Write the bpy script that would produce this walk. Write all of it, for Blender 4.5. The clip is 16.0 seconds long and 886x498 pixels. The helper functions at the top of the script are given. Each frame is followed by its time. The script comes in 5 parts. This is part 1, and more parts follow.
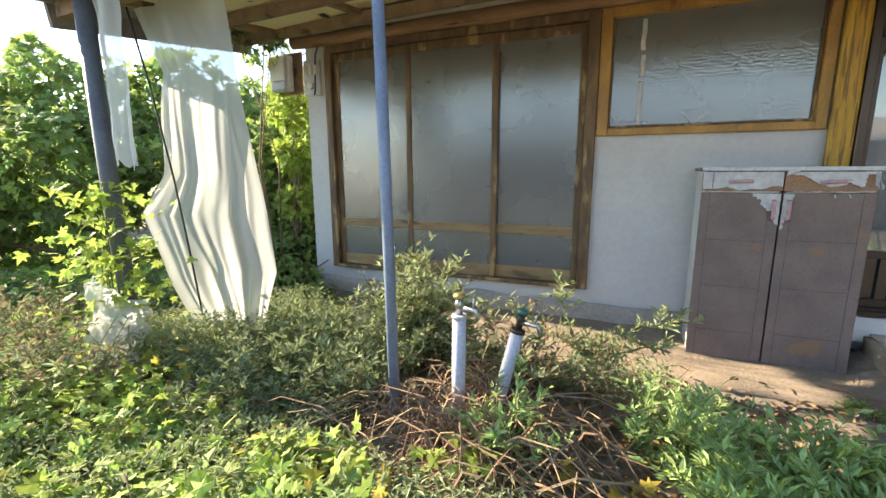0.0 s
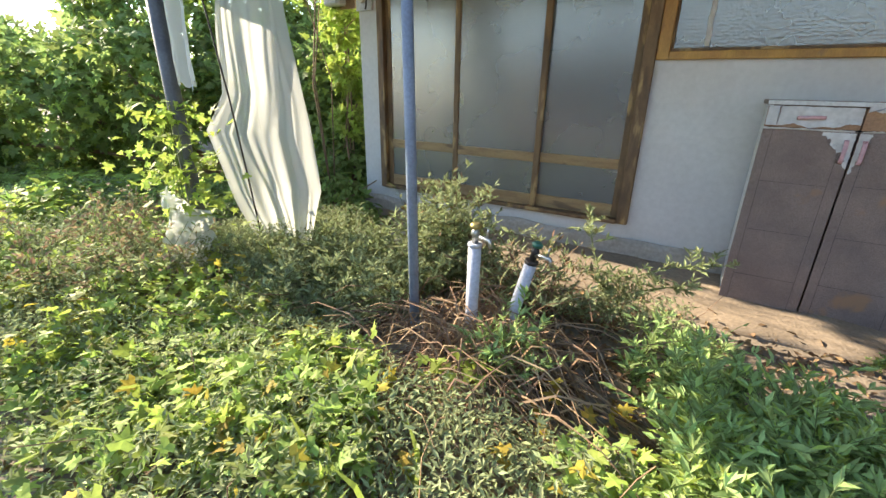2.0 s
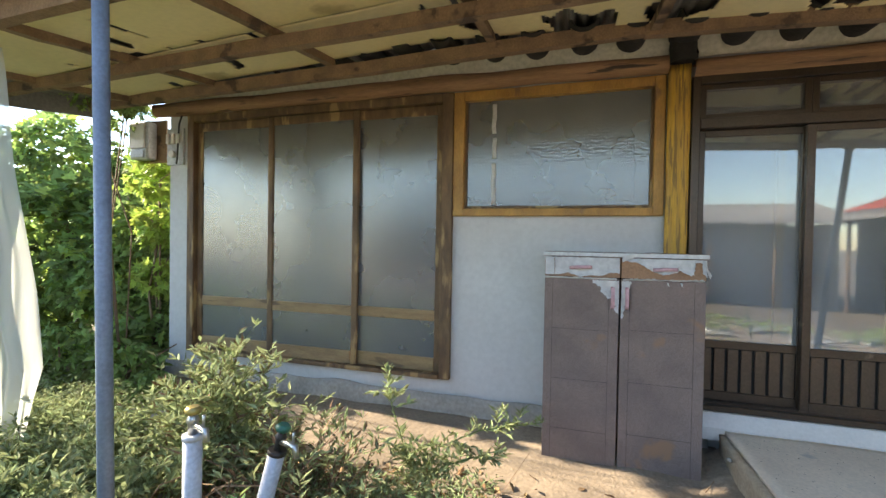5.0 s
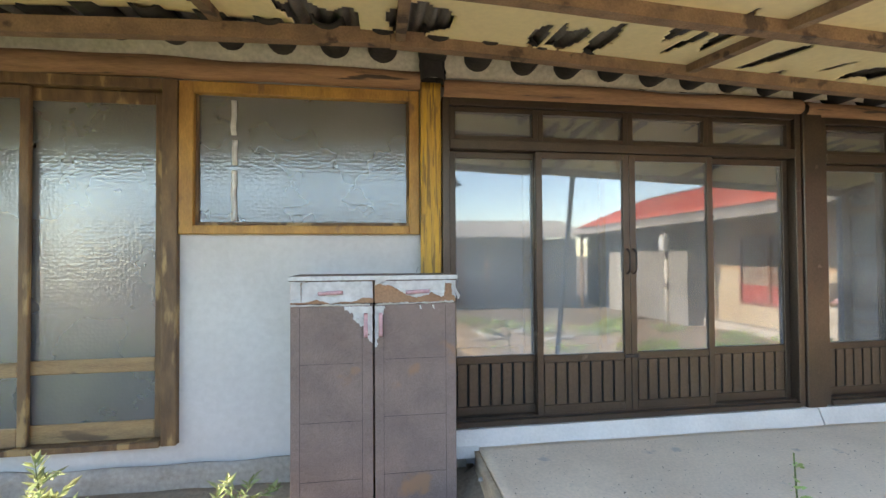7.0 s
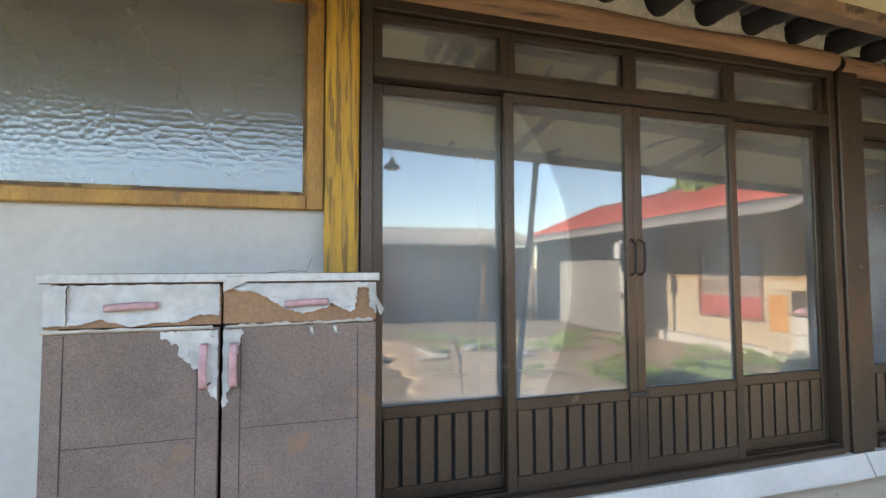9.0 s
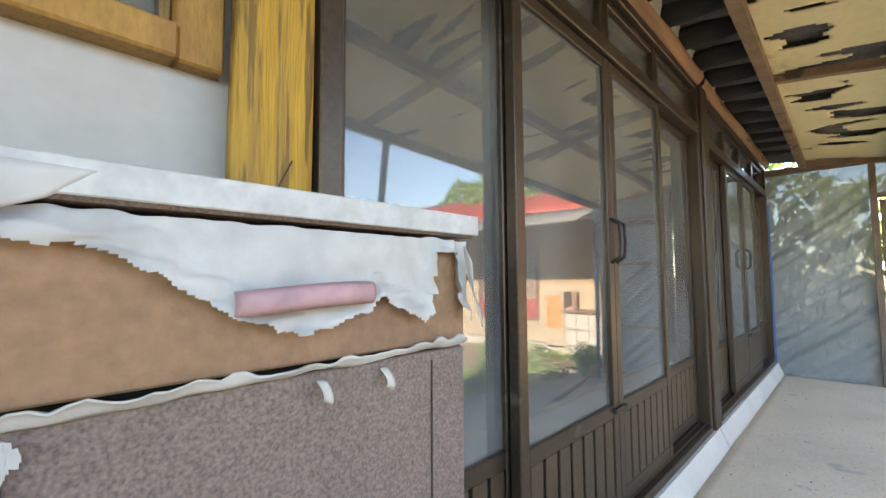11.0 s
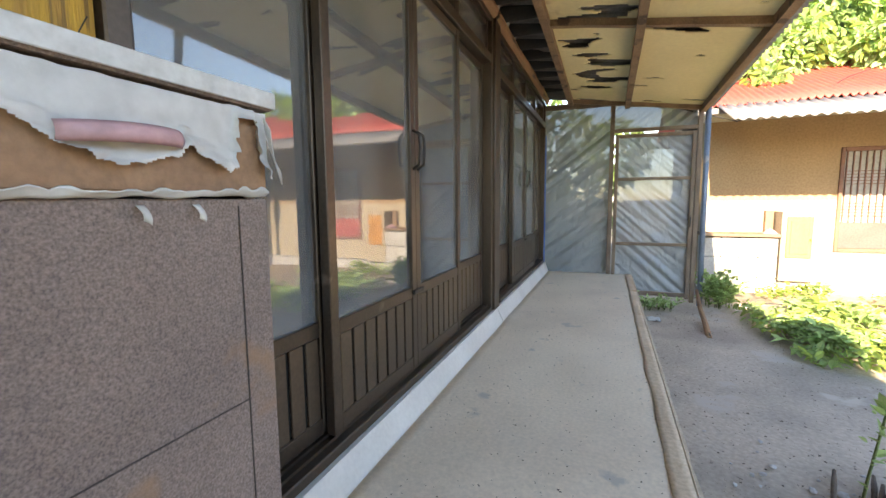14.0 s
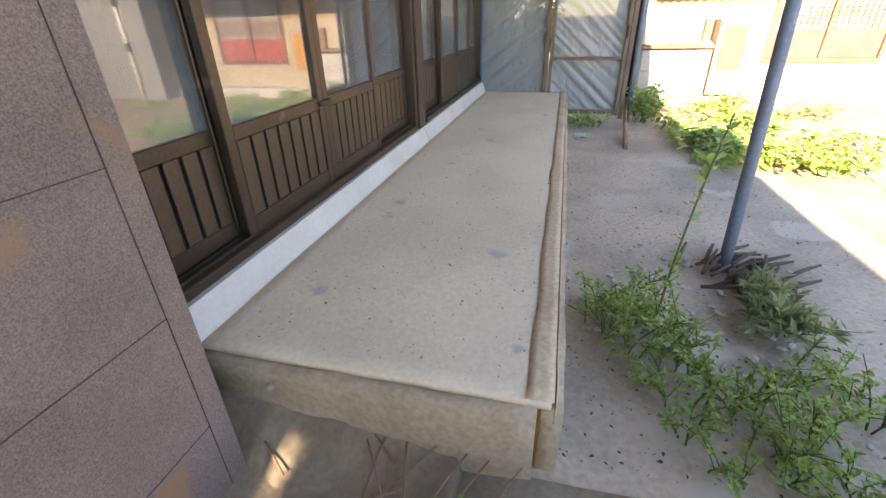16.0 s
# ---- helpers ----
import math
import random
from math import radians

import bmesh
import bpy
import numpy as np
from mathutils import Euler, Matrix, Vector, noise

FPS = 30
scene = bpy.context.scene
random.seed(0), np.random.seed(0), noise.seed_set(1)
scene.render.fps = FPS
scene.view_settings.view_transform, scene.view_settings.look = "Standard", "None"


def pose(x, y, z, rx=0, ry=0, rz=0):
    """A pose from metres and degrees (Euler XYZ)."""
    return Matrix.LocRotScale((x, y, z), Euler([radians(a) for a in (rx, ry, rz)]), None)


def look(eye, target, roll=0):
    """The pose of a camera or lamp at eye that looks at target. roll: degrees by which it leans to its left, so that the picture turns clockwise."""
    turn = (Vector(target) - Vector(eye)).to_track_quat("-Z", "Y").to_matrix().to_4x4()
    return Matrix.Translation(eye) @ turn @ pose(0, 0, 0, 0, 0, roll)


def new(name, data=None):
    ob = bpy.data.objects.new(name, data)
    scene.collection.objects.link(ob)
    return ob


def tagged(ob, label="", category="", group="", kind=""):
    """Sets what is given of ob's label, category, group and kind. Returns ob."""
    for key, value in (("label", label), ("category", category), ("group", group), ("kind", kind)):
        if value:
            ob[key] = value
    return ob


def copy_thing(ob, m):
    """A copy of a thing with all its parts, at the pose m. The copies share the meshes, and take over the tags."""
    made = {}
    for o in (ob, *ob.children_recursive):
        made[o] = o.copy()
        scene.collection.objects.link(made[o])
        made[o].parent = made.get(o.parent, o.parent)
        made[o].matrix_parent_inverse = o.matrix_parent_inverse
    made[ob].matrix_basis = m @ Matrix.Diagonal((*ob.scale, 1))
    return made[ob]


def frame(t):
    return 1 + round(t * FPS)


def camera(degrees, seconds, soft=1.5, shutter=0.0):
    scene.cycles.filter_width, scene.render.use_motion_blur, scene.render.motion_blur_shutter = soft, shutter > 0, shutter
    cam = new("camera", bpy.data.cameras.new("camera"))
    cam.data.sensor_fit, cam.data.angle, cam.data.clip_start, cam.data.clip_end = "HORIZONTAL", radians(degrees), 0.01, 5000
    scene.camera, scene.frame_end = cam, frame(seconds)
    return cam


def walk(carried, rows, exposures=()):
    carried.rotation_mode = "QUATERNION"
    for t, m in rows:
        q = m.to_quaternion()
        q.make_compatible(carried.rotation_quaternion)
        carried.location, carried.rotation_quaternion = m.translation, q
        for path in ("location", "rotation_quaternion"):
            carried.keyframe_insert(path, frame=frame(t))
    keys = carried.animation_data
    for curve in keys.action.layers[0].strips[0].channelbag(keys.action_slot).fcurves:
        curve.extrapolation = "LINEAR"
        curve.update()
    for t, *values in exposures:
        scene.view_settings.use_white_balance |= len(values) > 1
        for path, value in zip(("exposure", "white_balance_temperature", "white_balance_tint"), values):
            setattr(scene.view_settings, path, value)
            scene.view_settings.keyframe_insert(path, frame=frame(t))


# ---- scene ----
cam = camera(91.5, 16.0)
PATH = [
    (0, (0.236, 0.258, 1.253), (-0.517, 2.076, 0.896), -0.2),
    (0.5, (0.299, 0.299, 1.239), (-0.588, 2.001, 0.676), -0.7),
    (1, (0.362, 0.288, 1.253), (-0.583, 1.916, 0.577), -0.7),
    (1.5, (0.417, 0.251, 1.285), (-0.535, 1.86, 0.576), 0.2),
    (2, (0.446, 0.259, 1.313), (-0.514, 1.865, 0.605), 1.0),
    (2.5, (0.492, 0.358, 1.319), (-0.509, 1.999, 0.766), 1.2),
    (3, (0.531, 0.482, 1.319), (-0.51, 2.155, 0.976), 1.2),
    (3.5, (0.677, 0.535, 1.328), (-0.378, 2.223, 1.13), 1.0),
    (4, (0.841, 0.566, 1.337), (-0.164, 2.291, 1.217), 1.0),
    (4.5, (0.88, 0.658, 1.348), (0.022, 2.461, 1.257), 1.0),
    (5, (0.852, 0.769, 1.315), (0.272, 2.683, 1.282), 1.0),
    (5.2, (0.854, 0.806, 1.315), (0.412, 2.757, 1.299), 0.9),
    (7.3, (1.196, 1.226, 1.368), (1.519, 3.199, 1.413), -0.3),
    (7.5, (1.221, 1.307, 1.355), (1.567, 3.276, 1.408), -0.2),
    (8, (1.348, 1.56, 1.344), (1.753, 3.518, 1.407), -0.2),
    (8.5, (1.409, 1.797, 1.344), (1.869, 3.742, 1.418), -0.2),
    (8.7, (1.406, 1.893, 1.321), (1.882, 3.834, 1.404), -0.2),
    (10.8, (1.17, 3.016, 1.205), (2.496, 4.508, 1.331), -0.4),
    (11, (1.151, 3.057, 1.198), (2.594, 4.435, 1.33), -0.4),
    (11.5, (1.12, 3.099, 1.203), (2.749, 4.25, 1.34), -0.5),
    (12, (1.144, 3.09, 1.193), (2.824, 4.167, 1.33), -0.2),
    (12.5, (1.238, 3.079, 1.196), (2.939, 4.123, 1.327), -0.1),
    (13, (1.177, 3.042, 1.139), (2.899, 4.053, 1.262), -0.0),
    (13.5, (1.073, 2.981, 1.112), (2.868, 3.862, 1.099), -0.3),
    (14, (1.032, 2.922, 1.114), (2.888, 3.634, 0.893), -0.5),
    (14.2, (0.991, 2.87, 1.111), (2.847, 3.541, 0.792), -0.6),
    (14.5, (0.955, 2.782, 1.101), (2.792, 3.421, 0.637), -1.2),
    (15, (0.953, 2.705, 1.049), (2.742, 3.283, 0.366), -1.6),
    (15.5, (0.969, 2.718, 1.037), (2.704, 3.227, 0.183), -1.6),
    (16, (0.977, 2.708, 1.03), (2.681, 3.169, 0.089), -1.6),
]
walk(cam, [(t, look(eye, target, roll)) for t, eye, target, roll in PATH],
     exposures=[(0, 2.1, 7700, 13), (2.5, 1.9, 7700, 13), (3.5, 1.2, 7700, 12), (4.2, 1.3, 7500, 12), (5, 2.2, 7500, 12), (7.3, 2.75, 7600, 13), (8.7, 2.75, 7600, 13), (11, 3.0, 7900, 13), (11.6, 3.0, 8100, 14), (12.4, 2.75, 8100, 14), (14, 2.6, 8000, 15), (16, 2.75, 8500, 20)])

# ---- world, sun ----
SUN = Vector((-0.88, 0.06, 0.445)).normalized()
world = bpy.data.worlds.new("sky")
scene.world = world
world.use_nodes = True
wn = world.node_tree
sky = wn.nodes.new("ShaderNodeTexSky")
sky.sky_type, sky.sun_disc = "NISHITA", False
sky.sun_elevation = math.asin(SUN.z)
sky.sun_rotation = math.atan2(SUN.x, SUN.y)
sky.dust_density, sky.air_density, sky.ozone_density = 0.2, 1.0, 3.0
wn.links.new(sky.outputs[0], wn.nodes["Background"].inputs[0])
wn.nodes["Background"].inputs[1].default_value = 0.15
sun = new("sun", bpy.data.lights.new("sun", "SUN"))
sun.data.energy, sun.data.angle, sun.data.color = 4.5, radians(0.6), (1.0, 0.93, 0.8)
sun.matrix_world = look(SUN * 30, (0, 0, 0))

# ---- materials ----
def mat(name, a, b=None, scale=8.0, rough=0.75, bump=0.25, fine=60.0, metal=0.0, stretch=(1, 1, 1), spots=None, spot_scale=3.0,
        spot_at=0.62, trans=0.0, vary=0.0, grain=0.35, island=False, spec=0.5):
    """Two colours mixed by noise, finer grain over it, stains with edges of their own, bump from both."""
    m = bpy.data.materials.new(name)
    m.use_nodes = True
    t = m.node_tree
    n, l = t.nodes, t.links
    p = n["Principled BSDF"]
    co = n.new("ShaderNodeTexCoord")
    mp = n.new("ShaderNodeMapping")
    mp.inputs["Scale"].default_value = stretch
    geo = n.new("ShaderNodeNewGeometry")
    l.new(geo.outputs["Position"], mp.inputs[0])
    def noi(s, d=6.0):
        x = n.new("ShaderNodeTexNoise")
        x.inputs["Scale"].default_value, x.inputs["Detail"].default_value = s, d
        l.new(mp.outputs[0], x.inputs["Vector"])
        return x
    big, small = noi(scale), noi(fine)
    b = b or tuple(c * 0.7 for c in a)
    def mix(f, c1, c2, kind="MIX"):
        x = n.new("ShaderNodeMix")
        x.data_type, x.blend_type = "RGBA", kind
        for k, v in ((0, f), (6, c1), (7, c2)):
            if isinstance(v, bpy.types.NodeSocket):
                l.new(v, x.inputs[k])
            else:
                x.inputs[k].default_value = v if k == 0 else (*v, 1)
        return x.outputs[2]
    def ramp(src, lo, hi):
        r = n.new("ShaderNodeMapRange")
        r.inputs[1].default_value, r.inputs[2].default_value = lo, hi
        l.new(src, r.inputs[0])
        return r.outputs[0]
    col = mix(ramp(big.outputs[0], 0.35, 0.65), a, b)
    col = mix(grain, col, mix(ramp(small.outputs[0], 0.3, 0.7), (0.45, 0.45, 0.45), (1.3, 1.3, 1.3)), "MULTIPLY")
    if spots:
        s = noi(spot_scale, 9.0)
        col = mix(ramp(s.outputs[0], spot_at, spot_at + 0.05), col, spots)
    if vary:
        h = n.new("ShaderNodeHueSaturation")
        l.new(col, h.inputs["Color"])
        src = geo.outputs["Random Per Island"]
        if not island:
            oi = n.new("ShaderNodeObjectInfo")
            src = oi.outputs["Random"]
        r = n.new("ShaderNodeMapRange")
        r.inputs[3].default_value, r.inputs[4].default_value = 1 - vary, 1 + vary
        l.new(src, r.inputs[0])
        l.new(r.outputs[0], h.inputs["Value"])
        r2 = n.new("ShaderNodeMapRange")
        r2.inputs[3].default_value, r2.inputs[4].default_value = 0.5 - 0.05 * vary, 0.5 + 0.03 * vary
        l.new(src, r2.inputs[0])
        l.new(r2.outputs[0], h.inputs["Hue"])
        col = h.outputs[0]
    l.new(col, p.inputs["Base Color"])
    p.inputs["Roughness"].default_value, p.inputs["Metallic"].default_value = rough, metal
    p.inputs["Specular IOR Level"].default_value = spec
    if bump:
        bp = n.new("ShaderNodeBump")
        bp.inputs["Strength"].default_value, bp.inputs["Distance"].default_value = bump, 0.01
        ad = n.new("ShaderNodeMath")
        l.new(big.outputs[0], ad.inputs[0])
        l.new(small.outputs[0], ad.inputs[1])
        l.new(ad.outputs[0], bp.inputs["Height"])
        l.new(bp.outputs[0], p.inputs["Normal"])
    if trans:
        tr = n.new("ShaderNodeBsdfTranslucent")
        l.new(col, tr.inputs[0])
        ms = n.new("ShaderNodeMixShader")
        ms.inputs[0].default_value = trans
        l.new(p.outputs[0], ms.inputs[1])
        l.new(tr.outputs[0], ms.inputs[2])
        l.new(ms.outputs[0], n["Material Output"].inputs[0])
    return m


def glass(name, tint, alpha, rough=0.02, bump_scale=0, bump=0.0, dust=0.0):
    """A pane: clear with a mirror-like gloss, or patterned and frosted; dust lies on it in smears."""
    m = bpy.data.materials.new(name)
    m.use_nodes = True
    n, l = m.node_tree.nodes, m.node_tree.links
    out = n["Material Output"]
    n.remove(n["Principled BSDF"])
    tr = n.new("ShaderNodeBsdfTransparent")
    tr.inputs[0].default_value = (*tint, 1)
    df = n.new("ShaderNodeBsdfDiffuse")
    df.inputs[0].default_value = (0.5, 0.52, 0.52, 1)
    gl = n.new("ShaderNodeBsdfGlossy")
    gl.inputs["Roughness"].default_value = rough
    geo = n.new("ShaderNodeNewGeometry")
    nz = n.new("ShaderNodeTexNoise")
    nz.inputs["Scale"].default_value, nz.inputs["Detail"].default_value = 2.3, 8
    l.new(geo.outputs["Position"], nz.inputs["Vector"])
    mr = n.new("ShaderNodeMapRange")
    mr.inputs[1].default_value, mr.inputs[2].default_value = 0.3, 0.75
    mr.inputs[3].default_value, mr.inputs[4].default_value = (1 - alpha) + dust * 0.3, (1 - alpha) + dust
    l.new(nz.outputs[0], mr.inputs[0])
    a = n.new("ShaderNodeMixShader")
    l.new(mr.outputs[0], a.inputs[0])
    l.new(tr.outputs[0], a.inputs[1])
    l.new(df.outputs[0], a.inputs[2])
    fr = n.new("ShaderNodeFresnel")
    fr.inputs[0].default_value = 1.9
    b = n.new("ShaderNodeMixShader")
    add = n.new("ShaderNodeMath")
    add.inputs[1].default_value = 0.05
    l.new(fr.outputs[0], add.inputs[0])
    l.new(add.outputs[0], b.inputs[0])
    l.new(a.outputs[0], b.inputs[1])
    l.new(gl.outputs[0], b.inputs[2])
    l.new(b.outputs[0], out.inputs[0])
    if bump:
        vo = n.new("ShaderNodeTexVoronoi")
        vo.feature = "F1"
        vo.inputs["Scale"].default_value = bump_scale
        vo.inputs["Randomness"].default_value = 0.6
        l.new(geo.outputs["Position"], vo.inputs["Vector"])
        bp = n.new("ShaderNodeBump")
        bp.inputs["Strength"].default_value, bp.inputs["Distance"].default_value = bump, 0.02
        l.new(vo.outputs["Distance"], bp.inputs["Height"])
        l.new(bp.outputs[0], gl.inputs["Normal"])
        l.new(bp.outputs[0], df.inputs["Normal"])
    return m


def film(name, color, clear, rough, bump, scale, stretch=(1, 1, 1), trans=0.5):
    """Agricultural plastic film: part clear, part milky, part gloss, creased by a stretched noise."""
    m = bpy.data.materials.new(name)
    m.use_nodes = True
    n, l = m.node_tree.nodes, m.node_tree.links
    p = n["Principled BSDF"]
    p.inputs["Base Color"].default_value = (*color, 1)
    p.inputs["Roughness"].default_value = rough
    tl = n.new("ShaderNodeBsdfTranslucent")
    tl.inputs[0].default_value = (*color, 1)
    tp = n.new("ShaderNodeBsdfTransparent")
    m1, m2 = n.new("ShaderNodeMixShader"), n.new("ShaderNodeMixShader")
    m1.inputs[0].default_value, m2.inputs[0].default_value = trans, clear
    l.new(p.outputs[0], m1.inputs[1])
    l.new(tl.outputs[0], m1.inputs[2])
    l.new(m1.outputs[0], m2.inputs[1])
    l.new(tp.outputs[0], m2.inputs[2])
    l.new(m2.outputs[0], n["Material Output"].inputs[0])
    geo, mp, nz, bp = (n.new("ShaderNode" + k) for k in ("NewGeometry", "Mapping", "TexNoise", "Bump"))
    mp.inputs["Scale"].default_value = stretch
    nz.inputs["Scale"].default_value, nz.inputs["Detail"].default_value, nz.inputs["Distortion"].default_value = scale, 4, 0.6
    bp.inputs["Strength"].default_value, bp.inputs["Distance"].default_value = bump, 0.03
    l.new(geo.outputs["Position"], mp.inputs[0])
    l.new(mp.outputs[0], nz.inputs["Vector"])
    l.new(nz.outputs[0], bp.inputs["Height"])
    l.new(bp.outputs[0], p.inputs["Normal"])
    return m


M_GROUND = mat("soil_ground", (0.27, 0.22, 0.165), (0.18, 0.145, 0.11), 2.5, 0.95, 0.8, 45, spots=(0.30, 0.24, 0.17), spot_scale=1.7)
M_CONC = mat("yard_concrete", (0.52, 0.43, 0.34), (0.34, 0.285, 0.23), 1.6, 0.92, 0.5, 50, spots=(0.48, 0.42, 0.355), spot_scale=2.4, spot_at=0.6)
M_SAND = mat("sandy_earth", (0.44, 0.34, 0.24), (0.33, 0.255, 0.18), 3, 0.95, 0.5, 60)
M_WALL = mat("grey_plaster", (0.56, 0.57, 0.56), (0.50, 0.50, 0.49), 1.3, 0.9, 0.2, 30, grain=0.12, spots=(0.44, 0.43, 0.41), spot_scale=1.2, spot_at=0.66)
M_FOOT = mat("cement_footing", (0.42, 0.39, 0.35), (0.32, 0.29, 0.25), 3, 0.92, 0.4, 40)
# earth brown, darkened to carry the shade on the ledge along the wall
M_LEDGE = mat("trodden_earth_ledge", (0.30, 0.235, 0.17), (0.21, 0.165, 0.12), 3, 0.95, 0.5, 50)
M_LIME = mat("lime_plaster", (0.52, 0.50, 0.43), (0.42, 0.40, 0.34), 4, 0.92, 0.3, 40)
M_LINT = mat("weathered_lintel_wood", (0.37, 0.21, 0.115), (0.23, 0.13, 0.07), 3, 0.8, 0.5, 30, stretch=(0.6, 6, 6), spots=(0.06, 0.04, 0.03), spot_scale=4)
M_WOOD = mat("brown_window_wood", (0.19, 0.115, 0.055), (0.10, 0.06, 0.033), 5, 0.65, 0.4, 40, stretch=(4, 4, 1), spots=(0.33, 0.22, 0.10), spot_scale=2.2, spot_at=0.56)
M_RAIL = mat("weathered_rail_wood", (0.34, 0.23, 0.11), (0.25, 0.16, 0.08), 5, 0.65, 0.4, 40, stretch=(1, 4, 4), spots=(0.14, 0.09, 0.05), spot_scale=3)
M_OCHRE = mat("ochre_varnished_wood", (0.45, 0.25, 0.06), (0.33, 0.17, 0.045), 4, 0.55, 0.3, 40, stretch=(3, 3, 1), spots=(0.2, 0.11, 0.05), spot_scale=3)
M_YELL = mat("peeling_yellow_wood", (0.58, 0.34, 0.04), (0.42, 0.24, 0.05), 5, 0.6, 0.5, 30, stretch=(9, 9, 0.45), spots=(0.22, 0.13, 0.035), spot_scale=9, spot_at=0.53)
M_ALU = mat("brown_anodised_aluminium", (0.088, 0.064, 0.047), (0.066, 0.05, 0.039), 3, 0.38, 0.05, 90, metal=0.55, spots=(0.16, 0.13, 0.1), spot_scale=6, spot_at=0.68)
M_ALUP = mat("brown_aluminium_panel", (0.105, 0.074, 0.05), (0.078, 0.056, 0.04), 2, 0.42, 0.05, 90, metal=0.4)
M_FRAME = mat("grey_brown_frame_timber", (0.22, 0.16, 0.115), (0.15, 0.11, 0.08), 5, 0.85, 0.4, 50, stretch=(2, 2, 1))
M_ROT = mat("rotten_dark_wood", (0.12, 0.085, 0.06), (0.07, 0.05, 0.037), 9, 0.9, 0.5, 60)
# near-black in place of the shade inside gaps and unlit openings
M_BLACK = mat("gap_shade_black", (0.012, 0.011, 0.01), rough=0.9, bump=0)
M_BEAM = mat("roof_timber", (0.30, 0.195, 0.12), (0.20, 0.13, 0.085), 4, 0.8, 0.5, 50, stretch=(2, 2, 2), spots=(0.09, 0.06, 0.045), spot_scale=3, spot_at=0.6)
M_BOARD = mat("yellowed_foam_ceiling", (0.84, 0.72, 0.43), (0.78, 0.66, 0.38), 1.5, 0.85, 0.1, 30, grain=0.1, spots=(0.5, 0.40, 0.22), spot_scale=1.6, spot_at=0.66)
M_SHEET = mat("grey_slate_roof_sheet", (0.24, 0.225, 0.215), (0.16, 0.15, 0.145), 3, 0.85, 0.4, 50)
M_TILE = mat("old_black_roof_tile", (0.035, 0.032, 0.03), (0.02, 0.018, 0.017), 6, 0.85, 0.5, 40)
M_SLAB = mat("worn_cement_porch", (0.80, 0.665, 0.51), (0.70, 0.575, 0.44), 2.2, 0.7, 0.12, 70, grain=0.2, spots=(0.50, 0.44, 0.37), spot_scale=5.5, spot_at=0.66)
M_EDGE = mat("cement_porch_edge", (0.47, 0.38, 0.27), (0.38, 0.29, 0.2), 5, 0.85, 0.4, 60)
M_BAND = mat("tan_edge_cement", (0.66, 0.51, 0.36), (0.55, 0.41, 0.28), 5, 0.8, 0.2, 60, spots=(0.45, 0.29, 0.16), spot_scale=4, spot_at=0.64)
M_KERB = mat("white_painted_sill", (0.70, 0.67, 0.62), (0.60, 0.57, 0.52), 3, 0.6, 0.15, 60, grain=0.12)
M_PIPE = mat("blue_grey_painted_pipe", (0.17, 0.22, 0.30), (0.13, 0.17, 0.23), 8, 0.5, 0.1, 80, spots=(0.30, 0.29, 0.28), spot_scale=7, spot_at=0.68)
M_PIPE2 = mat("dark_grey_pipe", (0.10, 0.11, 0.12), (0.07, 0.075, 0.085), 8, 0.55, 0.1, 80)
M_PVC = mat("grey_plastic_pipe", (0.50, 0.52, 0.58), (0.44, 0.46, 0.51), 6, 0.45, 0.05, 80, spots=(0.38, 0.37, 0.36), spot_scale=8, spot_at=0.68)
M_CHROME = mat("dull_chrome", (0.55, 0.55, 0.53), (0.4, 0.4, 0.38), 20, 0.35, 0.1, 80, metal=0.9)
M_BRASS = mat("brass_valve", (0.5, 0.40, 0.14), (0.35, 0.27, 0.1), 20, 0.45, 0.1, 80, metal=0.6)
M_GREENP = mat("green_valve_handle", (0.03, 0.16, 0.11), (0.02, 0.1, 0.07), 20, 0.5, 0.1, 80)
M_IRON = mat("black_iron", (0.03, 0.03, 0.03), (0.05, 0.04, 0.035), 20, 0.6, 0.2, 80, metal=0.3)
M_FIBRE = mat("bare_fibreboard", (0.25, 0.19, 0.165), (0.195, 0.15, 0.135), 5, 0.9, 0.3, 330, grain=0.8, spots=(0.27, 0.165, 0.10), spot_scale=3.2, spot_at=0.64)
M_GROOVE = mat("dark_groove", (0.07, 0.055, 0.05), (0.05, 0.04, 0.035), 6, 0.9, 0)
M_BARE = mat("bare_brown_board", (0.36, 0.21, 0.12), (0.28, 0.165, 0.10), 4, 0.85, 0.3, 90)
M_FOIL = mat("peeling_white_laminate", (0.57, 0.575, 0.56), (0.46, 0.465, 0.46), 5, 0.42, 0.2, 30)
M_WHITE = mat("white_laminate_edge", (0.56, 0.575, 0.57), (0.49, 0.505, 0.50), 6, 0.5, 0.1, 60, spots=(0.4, 0.37, 0.33), spot_scale=9, spot_at=0.7)
M_PINK = mat("faded_pink_handle", (0.55, 0.33, 0.35), (0.45, 0.28, 0.31), 12, 0.5, 0.1, 60)
M_METER = mat("grey_meter_casing", (0.52, 0.54, 0.56), (0.45, 0.46, 0.48), 6, 0.5, 0.05, 60)
M_STEM = mat("dry_stems", (0.23, 0.14, 0.075), (0.32, 0.22, 0.13), 6, 0.9, 0.1, 60, vary=0.4, island=True)
M_GSTEM = mat("green_stems", (0.14, 0.2, 0.06), (0.10, 0.13, 0.045), 6, 0.8, 0.1, 60)
M_DEAD = mat("dead_leaves", (0.25, 0.15, 0.07), (0.15, 0.10, 0.06), 9, 0.95, 0.3, 60, vary=0.4, island=True)
M_BROAD = mat("hop_leaves", (0.34, 0.46, 0.13), (0.24, 0.36, 0.09), 2.0, 0.6, 0.15, 50, trans=0.45, vary=0.45, island=True, spec=0.3)
